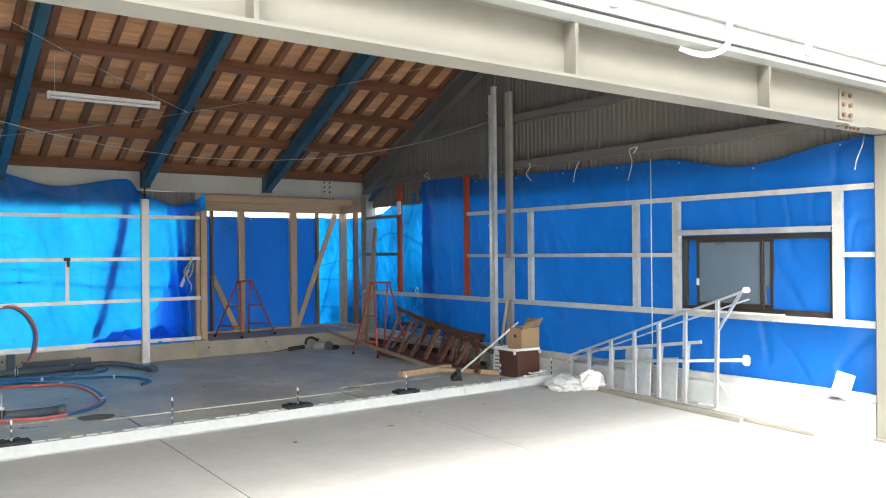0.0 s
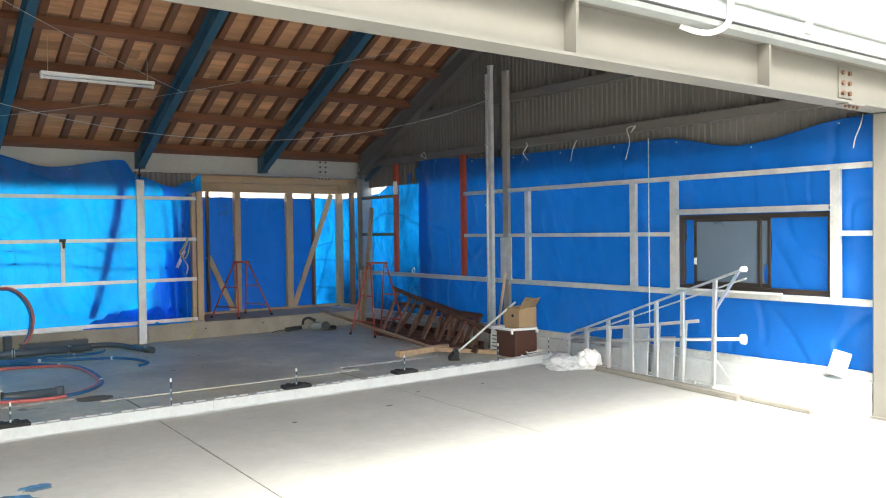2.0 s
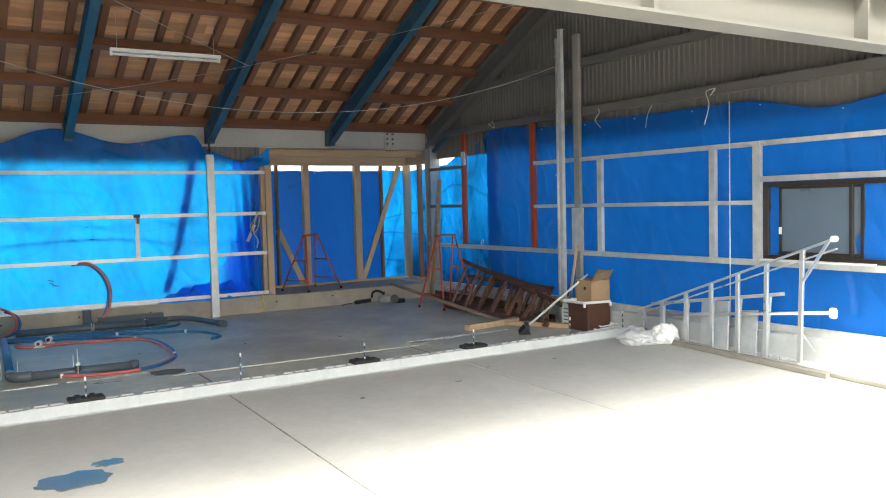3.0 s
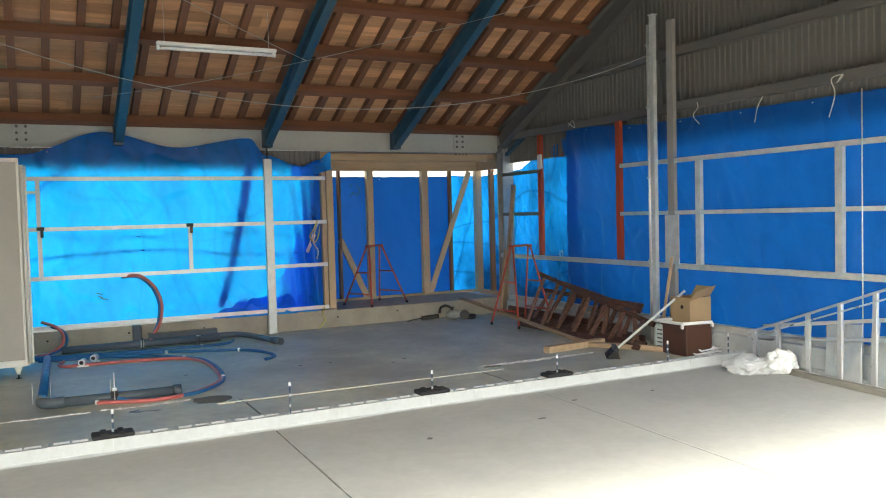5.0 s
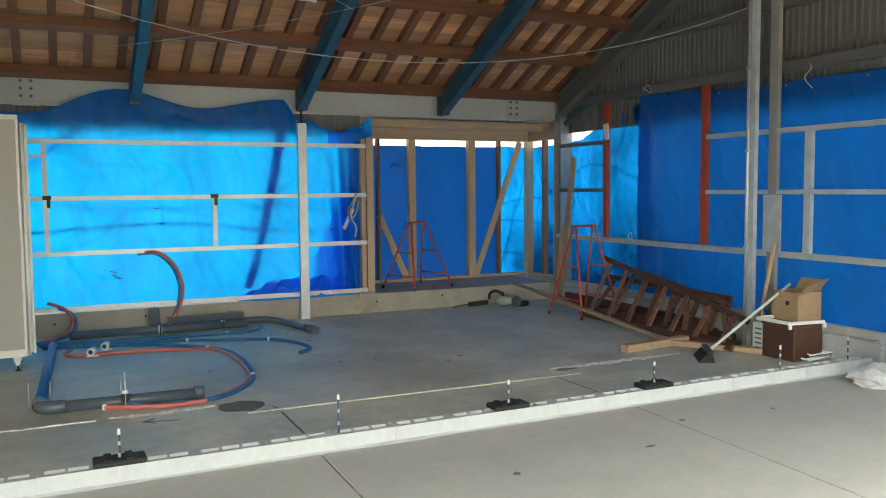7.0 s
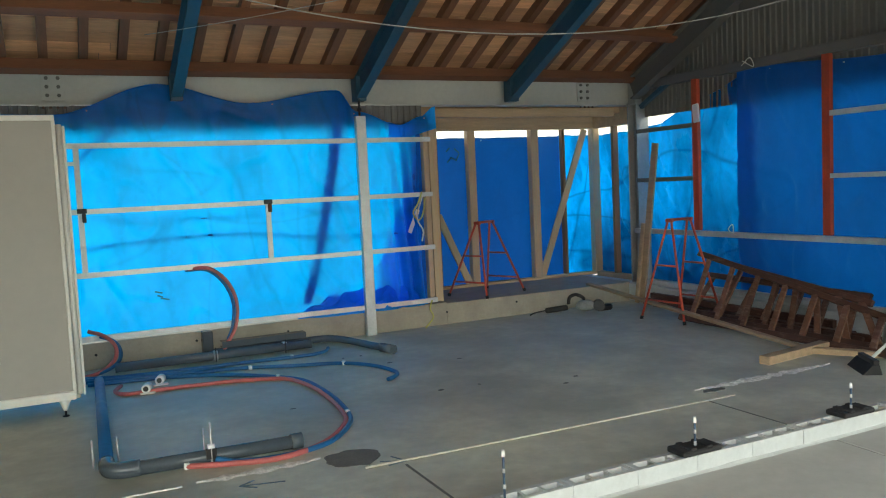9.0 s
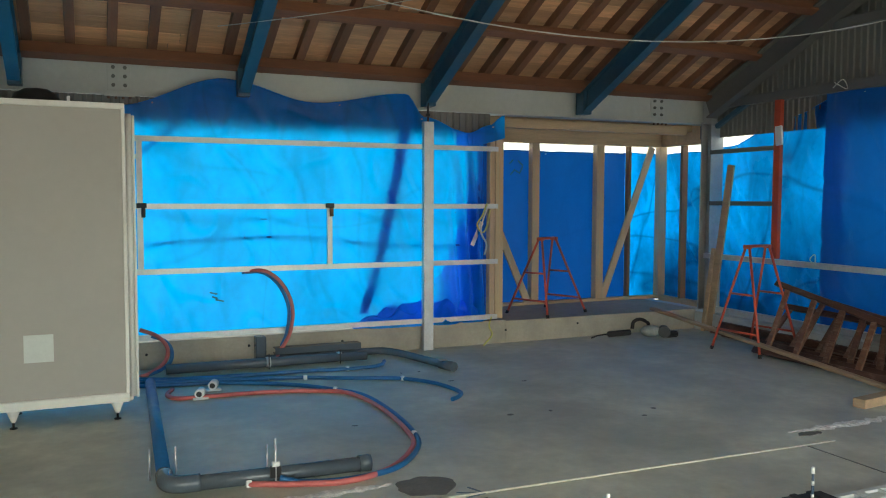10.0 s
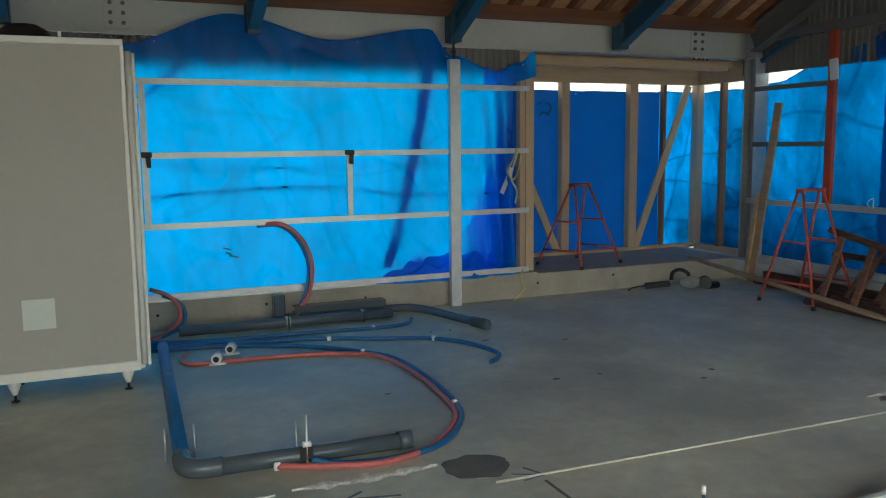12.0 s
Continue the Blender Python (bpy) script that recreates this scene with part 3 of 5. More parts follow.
solid("wall_north_patch", npatch, CORRUGATED, "strip of grey ribbed cladding under the eave beam", "wall")

# ---- light steel wall frames ----
nf = thing("steel_wall_frame", "galvanised steel channel rails along the north sheeting", "wall frame", (-4, -0.02, 0), kind="structure")
part("post", bx(B(), -3.035, -2.925, -0.075, -0.005, 0.0, 2.367, 0.004), GALV, nf, "stout galvanised square post")
part("hanger", tube(B(), [(-2.98, -0.04, 2.367), (-2.98, -0.04, 2.56)], 0.012, 8), DARK_METAL, nf)
part("hanger_nut", tube(B(), [(-2.98, -0.04, 2.42), (-2.98, -0.04, 2.45)], 0.026, 6), DARK_METAL, nf)
for z in (2.11, 1.50, 0.905, 0.305):
    for x0, x1 in ((WEST, -3.037), (-2.923, -2.16)):
        part("rail", prism(B(), (x0, -0.02, z), (x1, -0.02, z), c_outline(0.035, 0.05, 0.003, 0.01)), GALV, nf)
part("stub", bx(B(), -4.045, -3.995, -0.035, -0.003, 0.93, 1.475), GALV, nf)
part("stub", bx(B(), -5.80, -5.75, -0.035, -0.003, 0.93, 2.085), GALV, nf)
part("stub", bx(B(), -5.99, -5.80, -0.035, -0.003, 1.93, 1.965), GALV, nf)
for x in (-4.02, -5.76):
    c = part("clamp", bx(B(), x - 0.045, x + 0.04, -0.06, -0.036, 1.485, 1.53, 0.004), DARK_METAL, nf, "dark screw clamp on the rail")
    part("clamp_arm", bx(B(), x - 0.005, x + 0.03, -0.065, -0.036, 1.40, 1.485, 0.004), DARK_METAL if x < -5 else RUST, c)

ef = thing("steel_wall_frame", "galvanised channel girts and studs along the east sheeting", "wall frame", (0.72, -5, 0), kind="structure")
for z, y0, y1, h in ((2.103, -2.9, -8.62, 0.05), (0.897, 0.0, -8.62, 0.06), (0.258, -0.2, -8.62, 0.07)):
    part("girt", prism(B(), (0.72, y0, z), (0.72, y1, z), c_outline(0.06, h, 0.004, 0.012)), GALV_DULL, ef)
for y0, y1 in ((-2.9, -6.48), (-8.33, -8.62)):
    part("rail", prism(B(), (0.72, y0, 1.508), (0.72, y1, 1.508), c_outline(0.06, 0.045, 0.004, 0.012)), GALV_DULL, ef)
for z in (2.15, 1.535):
    part("rail", bar(B(), (0.74, -0.04, z), (0.74, -1.04, z), 0.04, 0.05), STEEL_GREY, ef, "dark grey rail in the corner bay")
for y, z0, z1, w in ((-4.226, 0.928, 2.077, 0.075), (-5.972, 0.928, 2.077, 0.075), (-6.527, 0.928, 2.125, 0.085), (-8.283, 0.928, 2.125, 0.085), (-3.81, 0.0, 2.67, 0.10)):
    part("stud", prism(B(), (0.71, y, z0), (0.71, y, z1), c_outline(0.05, w, 0.004, 0.015), (0, 1, 0)), STEEL_DRAB if w == 0.10 else GALV_DULL, ef)
part("stud", prism(B(), (0.71, -3.81, 2.67), (0.71, -3.81, 3.70), c_outline(0.05, 0.10, 0.004, 0.015), (0, 1, 0)), STEEL_DRAB, ef, "drab painted stud up to the gable rafter")
part("splice_plate", bx(B(), 0.66, 0.672, -3.95, -3.73, 0.92, 1.48), GALV_DULL, ef, "wide galvanised plate on the stud")
part("lintel", prism(B(), (0.71, -6.575, 1.742), (0.71, -8.235, 1.742), c_outline(0.08, 0.055, 0.004, 0.012)), GALV, ef)
part("sill_board", bx(B(), 0.60, 0.685, -6.63, -7.78, 0.929, 0.945), WHITE_PLASTIC, ef, "white sill strip under the window")
for y, z0, z1 in ((-2.843, 0.932, 2.667), (-1.09, 0.932, 2.667)):
    rp = thing("red_post", "red oxide primed steel channel post on the east wall", "steel post", (0.74, y, z0), "red posts", "structure")
    part("channel", prism(B(), (0.735, y, z0), (0.735, y, z1), c_outline(0.05, 0.085, 0.006), (0, 1, 0)), RED_OXIDE, rp)

# ---- sliding window in the east wall ----
win = thing("window_1", "dark bronze sliding window, one frosted sash closed", "window", (0.77, -7.4, 0.93), kind="structure")
wb = B()
for y0, y1, z0, z1 in ((-6.53, -8.19, 1.60, 1.645), (-6.53, -8.19, 0.87, 0.92), (-6.53, -6.585, 0.92, 1.60), (-8.145, -8.19, 0.92, 1.60)):
    bx(wb, 0.745, 0.825, y0 - 0.04, y1 - 0.04, z0 + 0.06, z1 + 0.06, 0.003)
part("window_frame", wb, BRONZE, win)


def sash(y0, y1, x, glass, label):
    sb = B()
    for a, b, z0, z1 in ((y0, y1, 1.575, 1.60), (y0, y1, 0.92, 0.96), (y0, y0 + 0.035, 0.96, 1.575), (y1 - 0.035, y1, 0.96, 1.575)):
        bx(sb, x - 0.014, x + 0.014, a, b, z0 + 0.06, z1 + 0.06, 0.002)
    s = part("sash", sb, BRONZE, win, label)
    pane = part("pane", bx(B(), x - 0.003, x + 0.003, y0 + 0.035, y1 - 0.035, 1.02, 1.635), glass, s)
    pane.visible_shadow = False
    return s


s1 = sash(-7.51, -6.74, 0.766, GLASS_FROST, "bronze sash with grey frosted glass")
part("latch", bx(B(), 0.739, 0.752, -6.775, -6.75, 1.19, 1.26), WHITE_PLASTIC, s1)
sash(-7.60, -6.94, 0.798, GLASS_FROST, "second bronze sash slid behind the first")


# ---- blue sheeting ----
def at_line(table, s):
    for (a, va), (b, vb) in zip(table, table[1:]):
        if (a <= s <= b) or (b <= s <= a):
            f = (s - a) / (b - a)
            f = f * f * (3 - 2 * f)
            return va + (vb - va) * f
    return table[0][1] if abs(s - table[0][0]) < abs(s - table[-1][0]) else table[-1][1]


def sheet(name, along, low, high, depth, material, label, nu=160, nv=60, seed=0, folds=0.02, wrinkle=0.008, gather=None):
    """A hanging sheet. along: ((x, y), (x, y)); low and high: heights by distance; depth: offset to the left of the run."""
    (x0, y0), (x1, y1) = along
    ln = math.hypot(x1 - x0, y1 - y0)
    ux, uy = (x1 - x0) / ln, (y1 - y0) / ln
    bm = B()
    grid = []
    for i in range(nu + 1):
        s = ln * i / nu
        lo, hi = low(s), high(s)
        col = []
        for j in range(nv + 1):
            v = j / nv
            z = lo + (hi - lo) * v
            o = folds * noise.noise((s * 1.6 + seed, z * 0.35, seed)) + folds * 0.6 * noise.noise((s * 1.1 + z * 1.3, z * 0.9 - s * 0.5, seed + 7))
            o += wrinkle * noise.noise((s * 6 + z * 2, z * 3 - s, seed + 3))
            r = 1 - abs(noise.noise((s * 2.3 + z * 1.7, z * 1.1 - s * 1.3, seed + 11)))
            o += wrinkle * 1.2 * max(0, r - 0.86) / 0.14
            if gather:
                o += gather(s, z)
            o += depth
            col.append(bm.verts.new((x0 + ux * s - uy * o, y0 + uy * s + ux * o, z)))
        grid.append(col)
    for a, b in zip(grid, grid[1:]):
        for j in range(nv):
            f = bm.faces.new((a[j], b[j], b[j + 1], a[j + 1]))
            f.smooth = True
    tops = [c[-1].co.copy() for c in grid]
    ob = solid(name, bm, material, label, "tarp", kind="")
    part("hem_cord", tube(B(), tops[::2], 0.006, 5), material, ob)
    step = max(2, int(0.9 / (ln / nu)))
    for c in tops[step // 2::step]:
        n = Vector((-uy, ux, 0))
        part("eyelet", tube(B(), [c - n * 0.008 - Vector((0, 0, 0.03)), c + n * 0.008 - Vector((0, 0, 0.03))], 0.008, 8), GALV_DULL, ob)
    return ob


N_TOP = ((-9.6, 2.46), (-5.95, 2.40), (-5.01, 2.69), (-4.14, 2.51), (-3.18, 2.645), (-2.98, 2.42), (-2.48, 2.27), (-2.22, 2.36), (-2.06, 2.47))
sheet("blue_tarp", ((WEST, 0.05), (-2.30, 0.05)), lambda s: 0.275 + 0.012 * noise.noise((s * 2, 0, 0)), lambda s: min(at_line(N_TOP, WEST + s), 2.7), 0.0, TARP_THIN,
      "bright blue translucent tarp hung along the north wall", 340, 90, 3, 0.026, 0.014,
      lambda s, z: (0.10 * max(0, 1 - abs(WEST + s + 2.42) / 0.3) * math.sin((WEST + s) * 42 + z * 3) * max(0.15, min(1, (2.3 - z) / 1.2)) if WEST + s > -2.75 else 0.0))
sheet("tarp_flap", ((-2.62, 0.03), (-2.05, 0.03)), lambda s: 2.13 + 0.28 * max(0.0, s - 0.2), lambda s: at_line(N_TOP, -2.62 + s) + 0.004, 0.0, TARP_THIN, "loose upper corner of the blue tarp", 30, 16, 5, 0.03, 0.02)
# crumpled loose tarp on the foundation
def crumple(x0, x1, y, z, h, material, seed, name, label):
    bm = B()
    nu, nv = 46, 14
    grid = []
    for i in range(nu + 1):
        col = []
        for j in range(nv + 1):
            u, v = i / nu, j / nv
            e = math.sin(math.pi * u) ** 0.6
            px = x0 + (x1 - x0) * u
            a = math.pi * v
            rr = h * e * (0.75 + 0.5 * noise.noise((u * 7, v * 3, seed))) + 0.004
            col.append(bm.verts.new((px + 0.04 * noise.noise((u * 9, v * 5, seed + 2)), y - 0.35 * rr * math.cos(a) + 0.03 * noise.noise((u * 8, v * 6, seed + 1)), z + rr * math.sin(a) * (1 + 0.4 * noise.noise((u * 11, v * 4, seed + 5))))))
        grid.append(col)
    for a, b in zip(grid, grid[1:]):
        for j in range(nv):
            bm.faces.new((a[j], b[j], b[j + 1], a[j + 1]))
    solid(name, bm, material, label, "tarp", kind="")


crumple(-3.75, -2.25, 0.06, 0.25, 0.3, TARP_THIN, 4, "loose_tarp", "crumpled loose end of blue tarp on the foundation")
# dark strips and ropes close behind the sheet that show through it
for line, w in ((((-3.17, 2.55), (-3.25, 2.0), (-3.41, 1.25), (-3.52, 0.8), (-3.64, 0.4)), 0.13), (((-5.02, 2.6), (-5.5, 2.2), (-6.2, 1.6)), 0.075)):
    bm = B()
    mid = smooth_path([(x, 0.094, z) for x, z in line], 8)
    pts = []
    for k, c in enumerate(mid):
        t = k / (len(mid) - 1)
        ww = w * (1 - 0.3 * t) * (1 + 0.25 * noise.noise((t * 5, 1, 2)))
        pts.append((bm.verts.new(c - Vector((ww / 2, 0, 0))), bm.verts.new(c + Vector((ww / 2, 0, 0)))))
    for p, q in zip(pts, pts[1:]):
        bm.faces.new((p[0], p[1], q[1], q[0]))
    solid("tarp_strip", bm, TARP_BACK, "dark slanting strip close behind the sheet", "tarp", kind="")
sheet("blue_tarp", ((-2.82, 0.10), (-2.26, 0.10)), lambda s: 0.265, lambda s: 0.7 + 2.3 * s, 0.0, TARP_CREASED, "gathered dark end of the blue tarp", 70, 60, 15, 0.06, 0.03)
for x, z, w in ((-5.17, 0.69, 0.07), (-5.15, 0.65, 0.05), (-5.12, 0.62, 0.08)):
    solid("printed_mark", bar(B(), (x, 0.026, z), (x + w, 0.026, z - 0.02), 0.003, 0.014), STEEL_BLUE, "small grey printed mark on the tarp", "mark", kind="")
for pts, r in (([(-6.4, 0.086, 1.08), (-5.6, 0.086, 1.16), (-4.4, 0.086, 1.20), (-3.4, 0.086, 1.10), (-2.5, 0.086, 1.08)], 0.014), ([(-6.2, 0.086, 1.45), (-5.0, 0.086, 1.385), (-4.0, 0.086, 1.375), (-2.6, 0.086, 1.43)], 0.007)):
    solid("rope", tube(B(), smooth_path(pts, 6), r * 0.8, 6), TARP_BACK, "dark rope drawn across behind the tarp", "rope", kind="")

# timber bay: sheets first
sheet("blue_tarp", ((-2.1, 1.27), (0.44, 1.27)), lambda s: 0.2, lambda s: 2.19 + 0.012 * noise.noise((s * 4, 3, 0)), 0.0, TARP_BAY, "dark blue tarp behind the timber studs", 90, 50, 21, 0.012, 0.004)
sheet("blue_tarp", ((0.42, 1.285), (1.04, 1.285)), lambda s: 0.2, lambda s: 2.20 + 0.012 * noise.noise((s * 4, 5, 0)), 0.0, TARP_CREASED, "bright blue tarp at the timber bay's corner", 40, 50, 31, 0.02, 0.012)
sheet("blue_tarp", ((1.03, 1.28), (1.03, 0.16)), lambda s: 0.2, lambda s: 2.19 + 0.02 * noise.noise((s * 4, 9, 0)), 0.0, TARP_CREASED, "bright creased tarp on the bay's short side", 60, 60, 41, 0.03, 0.02)
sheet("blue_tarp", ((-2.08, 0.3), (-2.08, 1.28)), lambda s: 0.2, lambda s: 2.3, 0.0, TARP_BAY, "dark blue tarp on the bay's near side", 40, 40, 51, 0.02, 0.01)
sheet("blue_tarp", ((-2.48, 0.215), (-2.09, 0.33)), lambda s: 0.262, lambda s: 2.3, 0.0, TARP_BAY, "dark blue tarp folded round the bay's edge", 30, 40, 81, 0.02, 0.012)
for x, z, w, a in ((-1.34, 2.02, 0.05, 0.05), (-1.28, 1.95, 0.09, -0.05), (-1.33, 1.88, 0.06, 0.06), (-1.20, 1.90, 0.05, 0.09), (-1.22, 2.06, 0.07, -0.06)):
    solid("printed_mark", bar(B(), (x, 1.238, z), (x + w, 1.238, z + a), 0.003, 0.018), STEEL_BLUE, "dark printed mark on the bay's dark tarp", "mark", kind="")
bay = thing("timber_wall_frame", "new pale timber studs, plates and braces of a bay", "wall frame", (-0.5, 1.3, 0.215), kind="structure")
for x, y, w, d, z1, m in ((-2.02, 0.25, 0.10, 0.10, 2.36, WOOD_NEW), (-1.545, 1.16, 0.04, 0.10, 2.28, WOOD_DARK), (-1.03, 1.16, 0.105, 0.105, 2.28, WOOD_NEW), (-0.062, 1.16, 0.115, 0.105, 2.28, WOOD_NEW),
                          (0.425, 1.18, 0.045, 0.08, 2.28, WOOD_DARK), (0.95, 1.16, 0.115, 0.105, 2.28, WOOD_NEW), (0.955, 0.70, 0.09, 0.05, 2.28, WOOD_DARK), (-2.13, 0.20, 0.06, 0.09, 2.3, WOOD_NEW)):
    part("stud", bx(B(), x - w / 2, x + w / 2, y - d / 2, y + d / 2, 0.275 if y > 0.5 else 0.256 if x < -2.1 else 0.241, z1, 0.004), m, bay)
part("sill_plate", bx(B(), -2.0, 0.98, 1.105, 1.215, 0.235, 0.275, 0.004), WOOD_HEADER, bay)
part("sill_plate", bx(B(), 0.90, 1.0, 0.2, 1.103, 0.19, 0.275, 0.004), WOOD_NEW, bay)
part("top_plate", bx(B(), -2.0, 0.98, 1.105, 1.215, 2.28, 2.54, 0.004), WOOD_HEADER, bay)
part("top_plate", bx(B(), 0.90, 1.0, 0.25, 1.103, 2.28, 2.54, 0.004), WOOD_HEADER, bay)
part("header", bx(B(), -2.12, 0.70, 0.36, 0.46, 2.385, 2.49, 0.005), WOOD_HEADER, bay, "pale timber header under the steel beam")
part("header", bx(B(), -2.12, 0.95, 0.50, 0.60, 2.44, 2.54, 0.005), WOOD_HEADER, bay)
part("brace", bar(B(), (-1.54, 1.145, 1.2), (-1.12, 1.145, 0.275), 0.09, 0.03, (0, 1, 0)), WOOD_NEW, bay)
part("brace", bar(B(), (0.78, 1.145, 2.27), (0.01, 1.145, 0.275), 0.09, 0.03, (0, 1, 0)), WOOD_NEW, bay)
# Unseen boards, added so that no sky light enters over the header.
solid("bay_roof", bx(B(), -2.2, 1.15, 0.31, 1.5, 2.54, 2.58), WOOD_DARK, "unseen plain boards added to close the timber bay to the sky", "roof")
solid("ledge_side", bx(B(), 0.86, 1.06, 0.16, 1.30, -0.14, 0.19), CONC_STEM, "concrete footing at the bay's side", "foundation wall")

# east sheeting
E_TOP = ((0.0, 2.66), (0.3, 2.67), (1.8, 2.575), (4.6, 2.55), (5.6, 2.39), (6.8, 2.54))
sheet("blue_tarp", ((0.785, -1.67), (0.785, -8.62)), lambda s: 0.2, lambda s: at_line(E_TOP, s), 0.0, TARP_SHADED, "wide dark blue tarp lashed to the east wall", 300, 80, 61, 0.022, 0.014,
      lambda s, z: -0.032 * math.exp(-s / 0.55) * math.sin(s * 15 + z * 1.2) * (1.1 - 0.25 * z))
C_TOP = ((0.0, 2.2), (0.32, 2.22), (1.04, 2.39), (1.27, 2.47), (2.07, 2.66))
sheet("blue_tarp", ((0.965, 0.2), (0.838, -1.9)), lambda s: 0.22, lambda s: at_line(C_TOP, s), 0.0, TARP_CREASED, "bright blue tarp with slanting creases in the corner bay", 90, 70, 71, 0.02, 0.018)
solid("wall_east_upper", bx(B(), 0.885, 0.905, -0.75, -8.66, 2.36, 2.66), CORRUGATED, "dark grey boarding under the gable cladding", "wall")

# cords that lash the sheets
for pts in ([(0.74, -4.15, 2.66), (0.72, -4.18, 2.60), (0.71, -4.12, 2.52), (0.72, -4.2, 2.42)], [(0.74, -5.05, 2.6), (0.70, -5.02, 2.5), (0.71, -4.97, 2.35)], [(0.74, -5.95, 2.68), (0.70, -5.92, 2.60), (0.68, -6.0, 2.66), (0.68, -5.88, 2.64), (0.7, -5.9, 2.5), (0.71, -5.83, 2.30)],
            [(0.74, -8.48, 2.5), (0.66, -8.5, 2.40), (0.66, -8.45, 2.28), (0.67, -8.43, 2.2)], [(0.74, -1.75, 2.66), (0.70, -1.9, 2.72), (0.70, -1.95, 2.62), (0.70, -1.8, 2.7)], [(0.68, -1.65, 0.86), (0.66, -1.66, 0.96), (0.66, -1.6, 0.9), (0.68, -1.7, 0.84)]):
    solid("lashing_cord", tube(B(), [c + Vector((0, -0.03, 0.055)) for c in smooth_path(pts, 6)], 0.005, 6), ROPE_WHITE, "white cord tied round the girt", "cord", kind="")
solid("lashing_cord", tube(B(), [(0.655, -6.23, 2.56), (0.655, -6.23, 0.0)], 0.006, 6), ROPE_WHITE, "taut pale cord hanging before the sheet", "cord", kind="")
solid("rag", bar(B(), (0.69, -1.13, 2.38), (0.69, -1.15, 2.17), 0.10, 0.03, (1, 0, 0), 0.01), WHITE_PLASTIC, "white rag tied at the red post", "rag", kind="")

# cords and torn hole at the end of the north tarp
for k, pts in enumerate(([(-2.30, -0.05, 1.53), (-2.36, -0.06, 1.40), (-2.42, -0.06, 1.30), (-2.36, -0.07, 1.22), (-2.30, -0.06, 1.30), (-2.27, -0.06, 1.46)], [(-2.29, -0.06, 1.52), (-2.38, -0.07, 1.25), (-2.31, -0.06, 1.1), (-2.33, -0.06, 0.98)], [(-2.24, -0.06, 0.31), (-2.28, -0.08, 0.22), (-2.25, -0.09, 0.12), (-2.36, -0.11, 0.012)])):
    solid("cord", tube(B(), smooth_path(pts, 6), 0.009, 6), ROPE_YELLOW if k != 1 else ROPE_WHITE, "yellow and white cord knotted on the rail", "cord", kind="")
# Pale strip added for the bright outdoors glinting through the tear.
solid("plastic_sheet", bar(B(), (-2.45, 0.0, 1.08), (-2.33, 0.01, 1.33), 0.045, 0.006, (0, 1, 0)), BAG, "pale strip standing for the bright tear between the tarps", "plastic sheet", kind="")

# ---- things on the inner floor ----
# wall panel unit on adjustable feet
cab = thing("panel_unit", "grey panel unit with cream metal edging on small feet", "panel unit", (-6.5, -1.5, 0))
CX0, CX1, CY = -7.35, -5.968, -1.67
part("panel", bx(B(), CX0, CX1, CY, CY + 0.04, 0.18, 2.2, 0.003), PANEL_GREY, cab)
part("back_panel", bx(B(), CX0, CX1 + 0.045, CY + 0.12, CY + 0.5, 0.16, 2.17, 0.004), PANEL_GREY, cab)
part("top_rail", bx(B(), CX0, CX1 + 0.012, CY - 0.018, CY + 0.06, 2.195, 2.235, 0.004), PANEL_WHITE, cab)
part("bottom_rail", bx(B(), CX0, CX1 + 0.01, CY - 0.02, CY + 0.06, 0.125, 0.19, 0.006), PANEL_WHITE, cab)
part("bottom_rail", bx(B(), CX0, CX1 + 0.04, CY + 0.065, CY + 0.12, 0.115, 0.18, 0.006), PANEL_WHITE, cab)
part("edge_strip", bx(B(), CX1 - 0.012, CX1 + 0.014, CY - 0.012, CY + 0.05, 0.185, 2.2, 0.004), PANEL_WHITE, cab)
part("edge_profile", tube(B(), [(CX1 + 0.036, CY + 0.05, 0.15), (CX1 + 0.036, CY + 0.05, 2.17)], 0.021, 12), PANEL_WHITE, cab, "rounded pale edge profile")
part("edge_strip", bx(B(), CX1 + 0.058, CX1 + 0.078, CY + 0.04, CY + 0.12, 0.14, 2.16, 0.004), PANEL_WHITE, cab)
for x, y in ((-6.70, CY + 0.02), (-6.04, CY + 0.02), (-6.70, CY + 0.44), (-6.04, CY + 0.44)):
    f = part("foot", tube(B(), [(x, y, 0.13), (x, y, 0.125), (x, y, 0.05), (x, y, 0.045)], [0.045, 0.045, 0.016, 0.012], 10), PANEL_WHITE, cab)
    part("foot_screw", tube(B(), [(x, y, 0.05), (x, y, 0.008), (x, y, 0.0079), (x, y, 0.0)], [0.008, 0.008, 0.025, 0.025], 10), DARK_METAL, f)
part("paper_note", bx(B(), -6.625, -6.44, CY - 0.003, CY - 0.0005, 0.45, 0.64), PAPER, cab, "white paper sheet stuck on the panel")
part("peg", bx(B(), -6.32, -6.30, CY, CY + 0.03, 2.235, 2.27), PANEL_WHITE, cab)
hat = B()
tube(hat, [(-6.52, -1.40, 2.17), (-6.52, -1.40, 2.24), (-6.52, -1.40, 2.30), (-6.52, -1.40, 2.335), (-6.52, -1.40, 2.345)], [0.17, 0.165, 0.14, 0.08, 0.01], 18)
solid("motor_housing", hat, DARK_METAL, "dark round metal housing lying on the panel unit", "motor housing", kind="")

